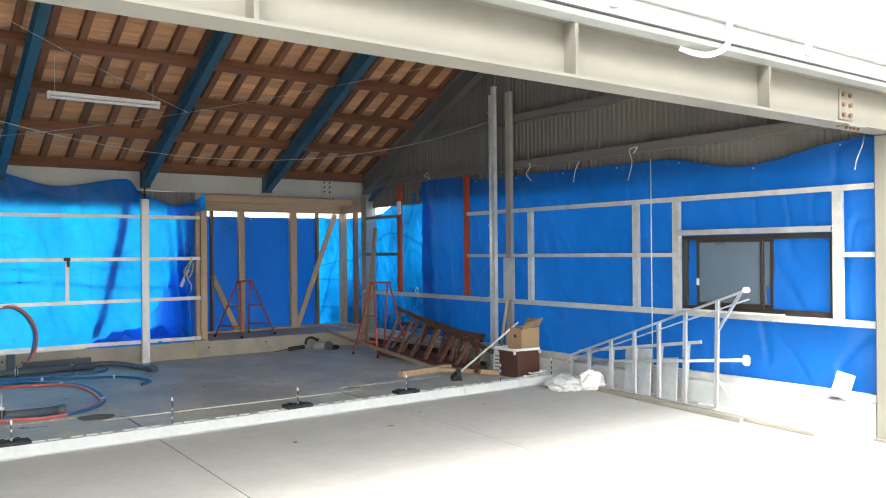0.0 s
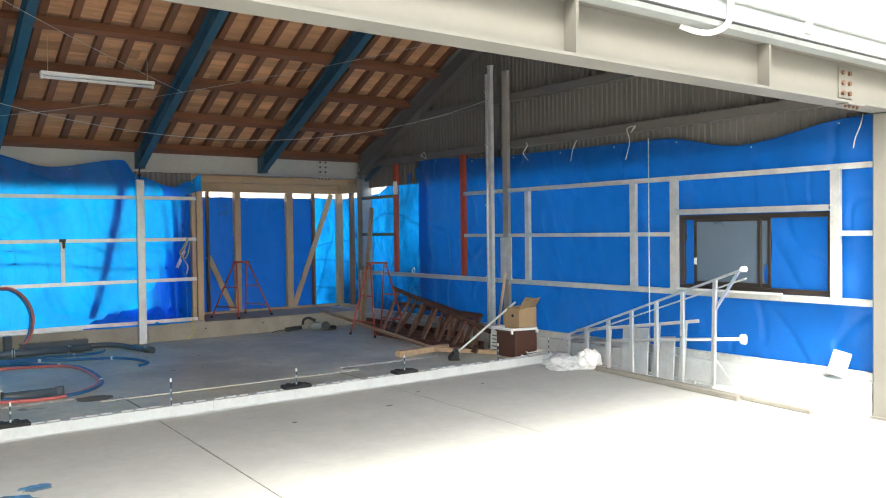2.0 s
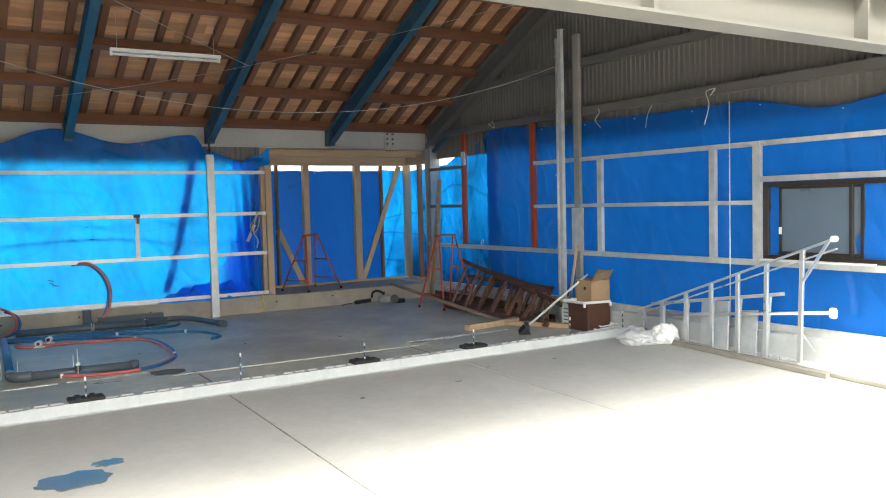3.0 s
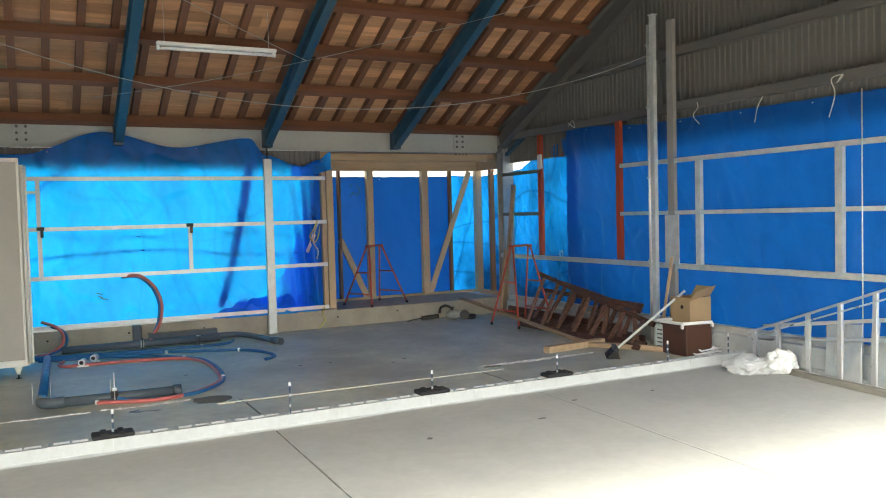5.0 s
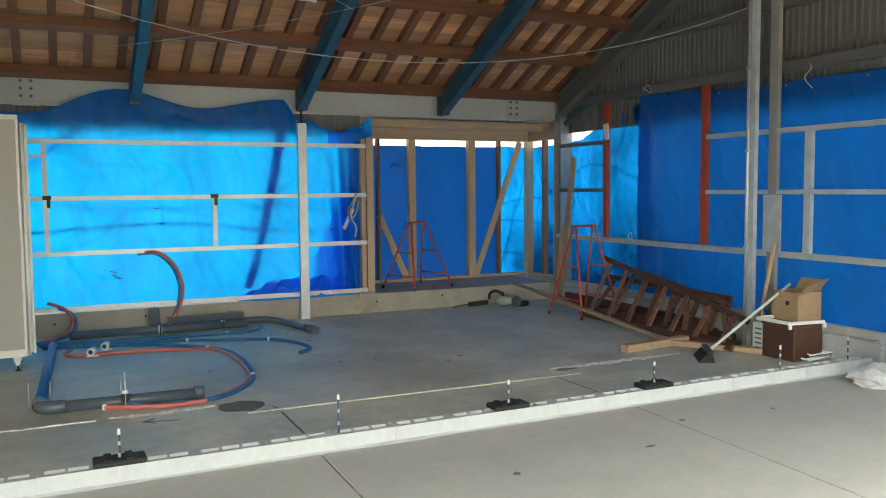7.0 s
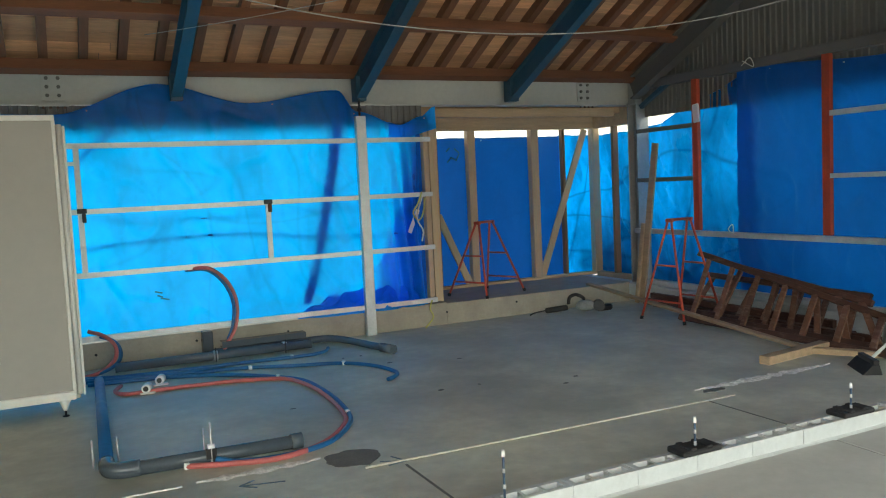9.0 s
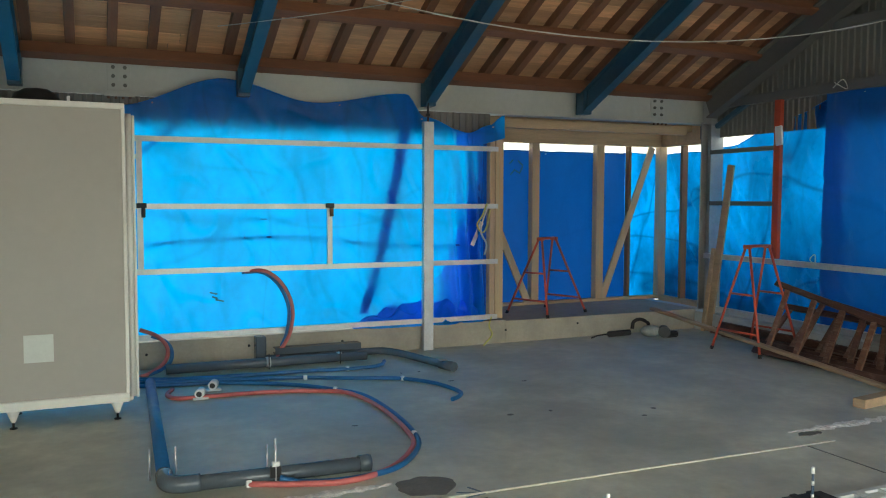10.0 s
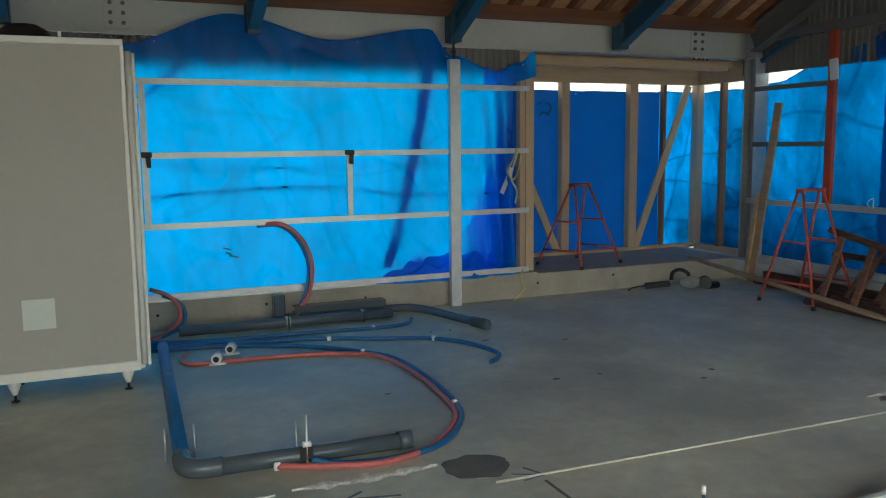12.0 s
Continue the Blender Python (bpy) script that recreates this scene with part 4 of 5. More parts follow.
# drain pipes
drain = thing("drain_pipe", "grey plastic drain pipe with elbow and clips", "pipe", (-5.3, -3.3, 0))
part("pipe", tube(B(), [(-5.76, -3.36, 0.045), (-4.75, -3.40, 0.045)], 0.042, 18), PIPE_GREY, drain)
part("elbow", tube(B(), smooth_path([(-5.68, -3.362, 0.048), (-5.78, -3.355, 0.048), (-5.845, -3.30, 0.048), (-5.85, -3.17, 0.048)], 6), 0.048, 18), PIPE_GREY, drain)
part("collar", tube(B(), [(-4.80, -3.398, 0.048), (-4.73, -3.40, 0.048)], 0.048, 18), PIPE_GREY, drain)
part("pipe", tube(B(), [(-5.85, -3.18, 0.042), (-5.76, -0.72, 0.042)], 0.040, 18), HOSE_BLUE, drain, "drain pipe wrapped in blue film")
for x, y in ((-5.29, -3.38), (-5.92, -3.09), (-5.78, -3.09)):
    c = part("pipe_stake", tube(B(), [(x, y - (0.07 if x > -5.5 else 0), 0.0), (x, y - (0.07 if x > -5.5 else 0), 0.27 if x > -5.5 else 0.18)], 0.006, 6), GALV, drain)
part("pipe_stake", tube(B(), [(-5.31, -3.31, 0.0), (-5.31, -3.31, 0.2)], 0.005, 6), GALV, drain)
part("clip", bx(B(), -5.32, -5.26, -3.455, -3.435, 0.05, 0.11), BLACK_RUBBER, drain)
part("clip", tube(B(), [(-5.31, -3.45, 0.125), (-5.27, -3.45, 0.125)], 0.016, 8), WHITE_PLASTIC, drain)
waste = thing("drain_pipe", "long grey waste pipes along the foundation wall", "pipe", (-4.6, -0.4, 0))
part("pipe", tube(B(), [(-5.6, -0.30, 0.055), (-3.75, -0.34, 0.055)], 0.045, 16), PIPE_GREY, waste)
part("pipe", tube(B(), smooth_path([(-4.75, -0.13, 0.05), (-3.75, -0.13, 0.05), (-3.45, -0.25, 0.05), (-3.27, -0.85, 0.05), (-3.19, -1.10, 0.05)], 6), 0.036, 14), PIPE_GREY, waste)
part("socket", tube(B(), [(-3.235, -0.98, 0.05), (-3.18, -1.16, 0.05)], 0.045, 14), PIPE_GREY, waste, "black open pipe socket")
part("trough", prism(B(), (-4.6, -0.12, 0.12), (-3.75, -0.12, 0.12), c_outline(0.12, 0.06, 0.006), (0, 0, 1)), PIPE_GREY, waste)
for x in (-4.7, -4.02):
    part("clip", tube(B(), [(x - 0.02, -0.325, 0.055), (x + 0.02, -0.325, 0.055)], 0.05, 14), GALV, waste)
    part("stake", tube(B(), [(x, -0.375, 0), (x, -0.375, 0.14)], 0.006, 6), DARK_METAL, waste)
part("riser", bx(B(), -4.78, -4.68, -0.16, -0.05, 0.0, 0.27, 0.01), PIPE_GREY, waste, "short grey upright pipe box")


def hose(name, pts, r, material, label, clips=()):
    h = thing(name, label, "hose", pts[0][:2] + (0,))
    part("tube", tube(B(), smooth_path(pts, 8), r, 10), material, h)
    for p in clips:
        part("clip", bx(B(), p[0] - 0.016, p[0] + 0.016, p[1] - 0.016, p[1] + 0.016, 0.0, 0.042, 0.005), WHITE_PLASTIC, h, "small white saddle clip")
    return h


R = 0.017
hose("red_hose", [(-5.6, -0.92, R), (-5.66, -1.12, R), (-5.60, -1.26, R), (-5.42, -1.28, R), (-5.1, -1.30, R), (-4.75, -1.36, R), (-4.48, -1.46, R), (-4.31, -1.62, R), (-4.23, -2.1, R), (-4.26, -2.75, R), (-4.355, -3.12, R), (-4.62, -3.45, R), (-4.92, -3.57, R), (-5.2, -3.50, R), (-5.43, -3.405, R)], R, HOSE_RED, "red water hose laid in a loop on the floor", ((-5.43, -3.405),))
hose("blue_hose", [(-5.85, -0.72, R), (-5.2, -0.85, R), (-4.7, -1.12, R), (-4.38, -1.45, R), (-4.22, -1.75, R), (-4.19, -2.3, R), (-4.23, -2.8, R), (-4.32, -3.13, R), (-4.56, -3.44, R), (-4.85, -3.54, R), (-5.13, -3.50, R), (-5.27, -3.46, R + 0.03)], R, HOSE_BLUE, "dark blue water hose laid beside the red hose", ((-4.25, -2.88), (-4.38, -1.46)))
hose("blue_hose", [(-5.88, -0.6, R), (-5.2, -0.72, R), (-4.6, -0.88, R), (-4.15, -1.09, R), (-3.75, -1.27, R), (-3.54, -1.55, R), (-3.47, -1.9, R), (-3.54, -2.05, R), (-3.63, -2.12, R)], R, HOSE_BLUE, "blue water hose with a bent free end", ((-3.73, -1.29), (-4.5, -0.93)))
hose("blue_hose", [(-5.9, -0.5, R), (-5.2, -0.6, R), (-4.5, -0.66, R), (-3.95, -0.72, R), (-3.72, -0.66, R), (-3.62, -0.5, R)], R, HOSE_BLUE, "blue water hose beside the waste pipe", ((-4.05, -0.71),))
hose("blue_hose", [(-5.92, -0.4, R), (-5.4, -0.62, R), (-5.0, -0.78, R), (-4.8, -0.85, R)], R, HOSE_BLUE, "short blue hose lead", ())
hose("red_hose", [(-4.85, 0.0, 0.885), (-4.66, -0.08, 0.88), (-4.50, -0.10, 0.74), (-4.42, -0.12, 0.52), (-4.45, -0.13, 0.28), (-4.56, -0.14, 0.10), (-4.6, -0.15, R)], 0.019, HOSE_RED, "faded red hose arching up to the rail", ())
hose("blue_hose", [(-4.87, 0.02, 0.87), (-4.68, -0.05, 0.865), (-4.53, -0.07, 0.73), (-4.45, -0.09, 0.52), (-4.47, -0.10, 0.30), (-4.53, -0.11, 0.16)], 0.016, HOSE_BLUE, "blue hose bound to the red arch", ())
hose("red_hose", [(-5.80, -0.08, 0.39), (-5.66, -0.10, 0.33), (-5.57, -0.12, 0.22), (-5.60, -0.18, 0.10), (-5.74, -0.3, 0.03), (-5.9, -0.4, R)], 0.018, HOSE_RED, "faded red hose end at the foundation", ())
hose("blue_hose", [(-5.70, -0.08, 0.33), (-5.58, -0.09, 0.27), (-5.53, -0.11, 0.18), (-5.56, -0.16, 0.08), (-5.7, -0.28, 0.03), (-5.88, -0.36, R)], 0.018, HOSE_BLUE, "blue hose end bound to the red one", ())


def valve(x, y, turn):
    v = thing("pipe_outlet", "short pale pipe outlet fixed on the floor", "pipe outlet", (x, y, 0), "pipe outlets")
    d = Vector((math.cos(turn), math.sin(turn), 0))
    p = Vector((x, y, 0.05))
    b = part("body", tube(B(), [p - d * 0.05, p + d * 0.05], 0.036, 14), WHITE_PLASTIC, v)
    part("bore", tube(B(), [p - d * 0.052, p - d * 0.0505], 0.022, 12), DARK_METAL, b)
    part("base", bx(B(), x - 0.06, x + 0.06, y - 0.03, y + 0.03, 0, 0.014, 0.004), WHITE_PLASTIC, v)


valve(-5.425, -1.285, 1.25)
valve(-5.29, -1.03, 1.25)

# anchor pads, starter bars and rods on the kerb
def pad(x):
    a = thing("anchor_pad", "black rubber pad over an upright threaded rod on the kerb", "anchor pad", (x, ROD_Y, KERB_TOP), "kerb anchors")
    bm = bx(B(), x - 0.135, x + 0.135, KERB_Y - 0.005, KERB_Y + 0.135, KERB_TOP, KERB_TOP + 0.032, 0.008)
    for v in bm.verts:
        v.co.z += 0.006 * noise.noise((v.co.x * 8, v.co.y * 8, 2)) if v.co.z > KERB_TOP + 0.01 else 0.0
    part("pad", bm, BLACK_RUBBER, a)
    for k in (-0.06, 0.05):
        part("ridge", bx(B(), x + k - 0.02, x + k + 0.02, KERB_Y + 0.0, KERB_Y + 0.13, KERB_TOP + 0.03, KERB_TOP + 0.042, 0.004), BLACK_RUBBER, a)
    rod_parts(a, x, 0.282)


def rod_parts(a, x, top):
    """Threaded rod with taped bands and a pale cap."""
    z0 = KERB_TOP - 0.03
    part("rod", tube(B(), [(x, ROD_Y, z0), (x, ROD_Y, top)], 0.0065, 8), THREAD_BLUE, a)
    part("cap", tube(B(), [(x, ROD_Y, top - 0.03), (x, ROD_Y, top + 0.002)], 0.0085, 8), WHITE_PLASTIC, a, "pale tape round the tip")
    for f in (0.2, 0.5):
        z = z0 + (top - z0) * f + 0.02
        part("band", tube(B(), [(x, ROD_Y, z), (x, ROD_Y, z + 0.022)], 0.0078, 8), GALV, a)


THREAD_BLUE = mat("blue_grey_threaded_steel", (0.05, 0.085, 0.14), 0.45, metal=0.3, vary=0.3, scale=60, fine=160, bump=0.3)
for x in (-5.435, -2.999, -1.759):
    pad(x)
for x in (-4.192, -0.475, 0.32):
    st = thing("starter_rod", "upright threaded rod set in the kerb", "threaded rod", (x, ROD_Y, 0), "kerb rods")
    rod_parts(st, x, 0.323 if x < -4 else 0.285)

# marks on the floor
def patch(name, cx, cy, rx, ry, material, label, seed, z=0.004, n=34, rough=0.25):
    bm = B()
    top = [bm.verts.new((cx + rx * math.cos(a) * (1 + rough * noise.noise((math.cos(a) * 2, math.sin(a) * 2, seed))), cy + ry * math.sin(a) * (1 + rough * noise.noise((math.cos(a) * 2, math.sin(a) * 2, seed + 4))), z)) for a in [2 * math.pi * k / n for k in range(n)]]
    low = [bm.verts.new((v.co.x * 1.0, v.co.y, z - 0.006)) for v in top]
    bm.faces.new(top)
    for k in range(n):
        bm.faces.new((top[k], low[k], low[(k + 1) % n], top[(k + 1) % n]))
    solid(name, bm, material, label, "stain", kind="")


patch("mortar_patch", -4.53, -3.77, 0.165, 0.15, MORTAR_DARK, "dark damp mortar patch on the floor", 3)
WATER = mat("wet_stain", (0.10, 0.11, 0.12), 0.12, vary=0.1, scale=5, fine=40, bump=0.02)
patch("puddle", -5.74, -6.62, 0.22, 0.15, WATER, "small dark puddle on the apron", 8, apron(-6.6) + 0.006, rough=0.7)
patch("puddle", -5.51, -6.38, 0.09, 0.06, WATER, "small dark puddle on the apron", 9, apron(-6.38) + 0.005, rough=0.7)


def rough_strip(x0, x1, y, w, seed):
    rng = random.Random(seed)
    bm = B()
    n = int((x1 - x0) / 0.03)
    prev = None
    for i in range(n + 1):
        x = x0 + (x1 - x0) * i / n
        ww = w * (0.35 + 0.65 * rng.random()) * min(1, 4 * min(i, n - i) / n + 0.15)
        row = [bm.verts.new((x, y + k * ww / 2 + 0.02 * noise.noise((x * 3, 0, seed)), 0.002 + (0.010 * rng.random() if abs(k) < 1 else 0.0))) for k in (-1, -0.4, 0.3, 1)]
        if prev:
            for k in range(3):
                bm.faces.new((prev[k], row[k], row[k + 1], prev[k + 1]))
        prev = row
    solid("broken_edge", bm, CONC_ROUGH, "rough broken concrete along the saw cut", "broken concrete", kind="")


rough_strip(-5.42, -4.70, -3.68, 0.12, 2)
rough_strip(-1.88, -0.45, -3.79, 0.14, 3)
patch("mortar_patch", -1.76, -3.86, 0.10, 0.035, MORTAR_DARK, "small dark crumbs of mortar by the saw cut", 12, 0.006, 20, 0.6)
rough_strip(-7.4, -5.5, -3.70, 0.03, 4)
solid("cut_joint", bx(B(), -4.315, -4.30, KERB_Y + 0.12, -4.06, 0.001, 0.004), MORTAR_DARK, "dark saw cut across the floor edge", "joint", kind="structure")
solid("cut_joint", bx(B(), -2.005, -1.995, KERB_Y + 0.12, -4.06, 0.001, 0.004), MORTAR_DARK, "dark saw cut across the floor edge", "joint", kind="structure")
solid("chalk_rod", tube(B(), [(-4.53, -3.99, 0.006), (-3.2, -4.02, 0.006), (-1.75, -4.05, 0.006)], 0.006, 8), ROPE_WHITE, "long thin pale rod laid on the floor", "rod", kind="")

arrow = thing("marking_arrow", "small blue arrow painted on the floor", "floor mark", (-4.35, -3.9, 0))
for a, b in (((-5.22, -3.87), (-4.98, -3.93)), ((-5.22, -3.87), (-5.13, -3.82)), ((-5.22, -3.87), (-5.14, -3.94)), ((-4.42, -3.93), (-4.28, -4.0)), ((-4.28, -4.0), (-4.33, -3.88)), ((-4.28, -4.0), (-4.40, -4.02))):
    part("stroke", bar(B(), (*a, 0.002), (*b, 0.002), 0.012, 0.003, (0, 0, 1)), CHALK_BLUE, arrow)
rngf = random.Random(17)
for k in range(9):
    patch("floor_spot", rngf.uniform(-4.6, -2.2), rngf.uniform(-3.4, -1.0), rngf.uniform(0.01, 0.03), rngf.uniform(0.008, 0.02), MORTAR_DARK, "small dark spot on the concrete", 20 + k, 0.002, 10, 0.4)
for k in range(4):
    patch("floor_spot", rngf.uniform(-3.6, -0.6), (yy := rngf.uniform(-7.2, -5.4)), rngf.uniform(0.015, 0.04), rngf.uniform(0.01, 0.025), MORTAR_DARK, "small dark spot on the concrete", 40 + k, apron(yy) + 0.002, 10, 0.4)

# cut-off saw on the floor
saw = thing("power_saw", "grey and black power saw lying on the floor", "power saw", (-0.5, -0.35, 0))
sb = B()
bmesh.ops.create_uvsphere(sb, u_segments=14, v_segments=8, radius=1, matrix=Matrix.LocRotScale((-0.42, -0.37, 0.075), Euler((0, 0, -0.3)), (0.12, 0.065, 0.07)))
for f in sb.faces:
    f.smooth = True
part("motor", sb, mat("saw_housing", (0.24, 0.25, 0.24), 0.5, vary=0.15, scale=15, fine=60, bump=0.1), saw)
part("handle", tube(B(), smooth_path([(-0.62, -0.30, 0.10), (-0.60, -0.30, 0.18), (-0.53, -0.33, 0.21), (-0.45, -0.36, 0.17), (-0.44, -0.36, 0.14)], 5), 0.02, 8), BLACK_RUBBER, saw)
part("blade_guard", tube(B(), [(-0.30, -0.47, 0.07), (-0.26, -0.40, 0.07)], 0.068, 18), DARK_METAL, saw)
part("nose", bx(B(), -0.28, -0.10, -0.49, -0.40, 0.0, 0.07, 0.02), DARK_METAL, saw)
part("power_cord", tube(B(), smooth_path([(-0.70, -0.24, 0.05), (-0.78, -0.14, 0.03), (-0.95, -0.10, 0.012), (-1.1, -0.2, 0.010)], 5), 0.009, 6), BLACK_RUBBER, saw, "black power cord")
part("grip", bar(B(), (-0.62, -0.28, 0.06), (-0.86, -0.16, 0.03), 0.06, 0.06, (0, 0, 1), 0.012), BLACK_RUBBER, saw)
saw.location += Vector((0.09, 0.06, 0))


# red trestles
def trestle_parts(t, along, apart, top, h):
    """Two A-frames under a short top bar. along, apart: half spread of the feet along and across the bar."""
    for e in (-1, 1):
        for s in (-1, 1):
            l = part("leg", tube(B(), [(e * along, s * apart, 0.0), (e * top, s * 0.02, h)], 0.0135, 8), RED_PAINT, t)
            part("rubber_foot", tube(B(), [(e * along, s * apart, 0.0), (e * (along + (top - along) * 0.03), s * apart * 0.97, 0.035)], 0.019, 8), BLACK_RUBBER, l)
        for f in (0.2, 0.55):
            x, y = e * (along + (top - along) * f), apart * (1 - f) + 0.02 * f
            part("rung", tube(B(), [(x, -y, h * f), (x, y, h * f)], 0.011, 8), RED_PAINT, t)
        part("hinge", bx(B(), e * top - 0.02, e * top + 0.02, -0.045, 0.045, h - 0.025, h + 0.012, 0.004), RED_PAINT, t)
    for s in (-1, 1):
        part("top_bar", tube(B(), [(-top - 0.02, s * 0.018, h), (top + 0.02, s * 0.018, h)], 0.014, 8), RED_PAINT, t)


tr = thing("trestle", "red painted tubular folding trestle, scuffed, standing open", "trestle", group="red trestles")
trestle_parts(tr, 0.30, 0.31, 0.15, 1.10)
tr.matrix_basis = pose(0.16, -1.41, 0.0, 0, 0, 6)
t2 = thing("trestle", "red painted tubular folding trestle on the concrete ledge", "trestle", group="red trestles")
trestle_parts(t2, 0.37, 0.30, 0.13, 0.88)
t2.matrix_basis = pose(-1.27, 0.42, 0.24, 0, 0, 22)

# timber lying about
solid("floor_plank", bar(B(), (0.04, 0.14, 0.258), (-0.2, -3.40, 0.022), 0.07, 0.032, (0, 0, 1), 0.004), WOOD_SCRAP, "long pale timber plank lying on the floor", "plank", "")
solid("floor_plank", bar(B(), (-0.86, -3.50, 0.035), (0.0, -3.38, 0.035), 0.10, 0.07, (0, 0, 1), 0.004), WOOD_SCRAP, "short pale timber offcut on the floor", "plank", "")
solid("floor_plank", bar(B(), (-0.28, -3.36, 0.03), (0.42, -4.52, 0.03), 0.09, 0.05, (0, 0, 1), 0.004), WOOD_SCRAP, "reddish timber batten beside the ladders", "plank", "")
solid("leaning_board", bar(B(), (0.60, -0.22, 0.0), (0.66, -0.47, 1.98), 0.03, 0.10, (0, 1, 0), 0.004), WOOD_SCRAP, "timber board leaning in the corner", "board", "")
solid("leaning_board", bar(B(), (0.55, -0.18, 0.0), (0.62, -0.26, 1.0), 0.03, 0.06, (0, 1, 0), 0.004), WOOD_SCRAP, "short timber board leaning in the corner", "board", "")


def wooden_ladder(a, b, c, d, rungs, label):
    """Two stiles a-b and c-d with rungs between them."""
    a, b, c, d = (Vector(p) for p in (a, b, c, d))
    l = thing("wooden_ladder", label, "ladder", a, "old ladders")
    up = (c - a).normalized()
    part("stile", bar(B(), a, b, 0.04, 0.06, up, 0.006), WOOD_LADDER, l)
    part("stile", bar(B(), c, d, 0.04, 0.06, up, 0.006), WOOD_LADDER, l)
    for i in range(rungs):
        f = (i + 0.5) / rungs
        part("rung", bar(B(), a.lerp(b, f), c.lerp(d, f), 0.028, 0.06, (b - a), 0.004), WOOD_RUNG, l)


wooden_ladder((0.05, -1.5, 0.04), (0.02, -4.0, 0.04), (0.46, -1.38, 0.70), (0.40, -3.82, 0.24), 7, "dark brown wooden ladder lying on its side")
wooden_ladder((0.20, -1.75, 0.05), (0.16, -3.95, 0.05), (0.56, -1.8, 0.58), (0.48, -3.5, 0.36), 7, "dark brown wooden ladder leaning behind another")
wooden_ladder((0.36, -1.2, 0.05), (0.34, -3.5, 0.05), (0.62, -1.3, 0.44), (0.60, -3.4, 0.40), 7, "old stained wooden ladder against the sheeting")
for x, z, y0, y1 in ((0.53, 0.045, -0.35, -3.3), (0.47, 0.046, -0.6, -3.6), (0.52, 0.125, -0.5, -3.1)):
    solid("old_plank", bar(B(), (x, y0, z), (x - 0.03, y1, z), 0.055, 0.075, (0, 0, 1), 0.006), WOOD_LADDER, "dark old plank lying along the foundation", "plank", "", "old planks")

# broom, boxes and crate
br = thing("broom", "push broom with a pale pole and dark bristles", "broom", (-0.3, -3.95, 0))
part("pole", tube(B(), [(-0.36, -4.09, 0.08), (0.42, -4.29, 0.66)], 0.013, 10), PAPER, br)
part("head", bar(B(), (-0.47, -4.22, 0.085), (-0.30, -3.96, 0.085), 0.05, 0.045, (0, 0, 1), 0.006), DARK_METAL, br)
bb = B()
prism(bb, (-0.49, -4.24, 0.035), (-0.28, -3.94, 0.035), [(-0.04, -0.035), (0.10, -0.035), (0.03, 0.04), (-0.02, 0.04)])
part("bristles", bb, BLACK_RUBBER, br)
solid("spare_pole", tube(B(), [(0.40, -3.90, 0.0), (0.44, -4.08, 1.02)], 0.018, 10), WOOD_NEW, "pale wooden pole leaning on the post", "pole", "")
crate = thing("brown_crate", "dark brown crate with a white frame on its lid", "crate", (0.25, -4.3, 0))
part("body", bx(B(), 0.12, 0.48, -4.60, -4.23, 0.0, 0.33, 0.01), BROWN_BOX, crate)
part("rim", bx(B(), 0.11, 0.49, -4.61, -4.22, 0.305, 0.335, 0.006), BROWN_BOX, crate)
wf = thing("plastic_tray", "open white plastic tray lying on the crate", "tray", (0.25, -4.4, 0.335))
for a, b in (((0.06, -4.22), (0.06, -4.60)), ((0.06, -4.60), (0.42, -4.66)), ((0.06, -4.22), (0.40, -4.25))):
    part("bar", bar(B(), (*a, 0.353), (*b, 0.353), 0.03, 0.03, (0, 0, 1), 0.006), WHITE_PLASTIC, wf)
    part("tab", bx(B(), b[0] - 0.012, b[0] + 0.012, b[1] - 0.012, b[1] + 0.012, 0.30, 0.34), WHITE_PLASTIC, wf)
card = thing("cardboard_box", "open tan cardboard box behind the crate", "cardboard box", (0.35, -4.44, 0.335))
cb = B()
for args in ((0.20, 0.50, -4.30, -4.29, 0.338, 0.60), (0.20, 0.50, -4.585, -4.575, 0.338, 0.60), (0.20, 0.21, -4.29, -4.576, 0.338, 0.60), (0.49, 0.50, -4.29, -4.576, 0.338, 0.60), (0.21, 0.49, -4.29, -4.576, 0.338, 0.345)):
    bx(cb, *args)
part("body", cb, CARDBOARD, card)
part("flap", bar(B(), (0.35, -4.58, 0.60), (0.33, -4.68, 0.70), 0.30, 0.006, (0, 1, 0)), CARDBOARD, card)
part("flap", bar(B(), (0.5, -4.43, 0.60), (0.58, -4.43, 0.70), 0.27, 0.006, (1, 0, 0)), CARDBOARD, card)
part("hand_hole", tube(B(), [(0.198, -4.47, 0.5), (0.2005, -4.47, 0.5)], 0.022, 12), BLACK_RUBBER, card)
card.location += Vector((0.05, 0.07, 0))
for ob in (crate, wf, card):
    ob.location += Vector((0.05, 0.03, 0))
wb2 = thing("white_box", "narrow white box with grey printed bars", "box", (0.2, -4.1, 0))
part("body", bx(B(), 0.20, 0.36, -4.19, -4.06, 0.0, 0.30, 0.004), PAPER, wb2)
for i in range(5):
    part("printed_bar", bx(B(), 0.1975, 0.1995, -4.17, -4.09, 0.05 + 0.045 * i, 0.065 + 0.045 * i), STEEL_GREY, wb2)
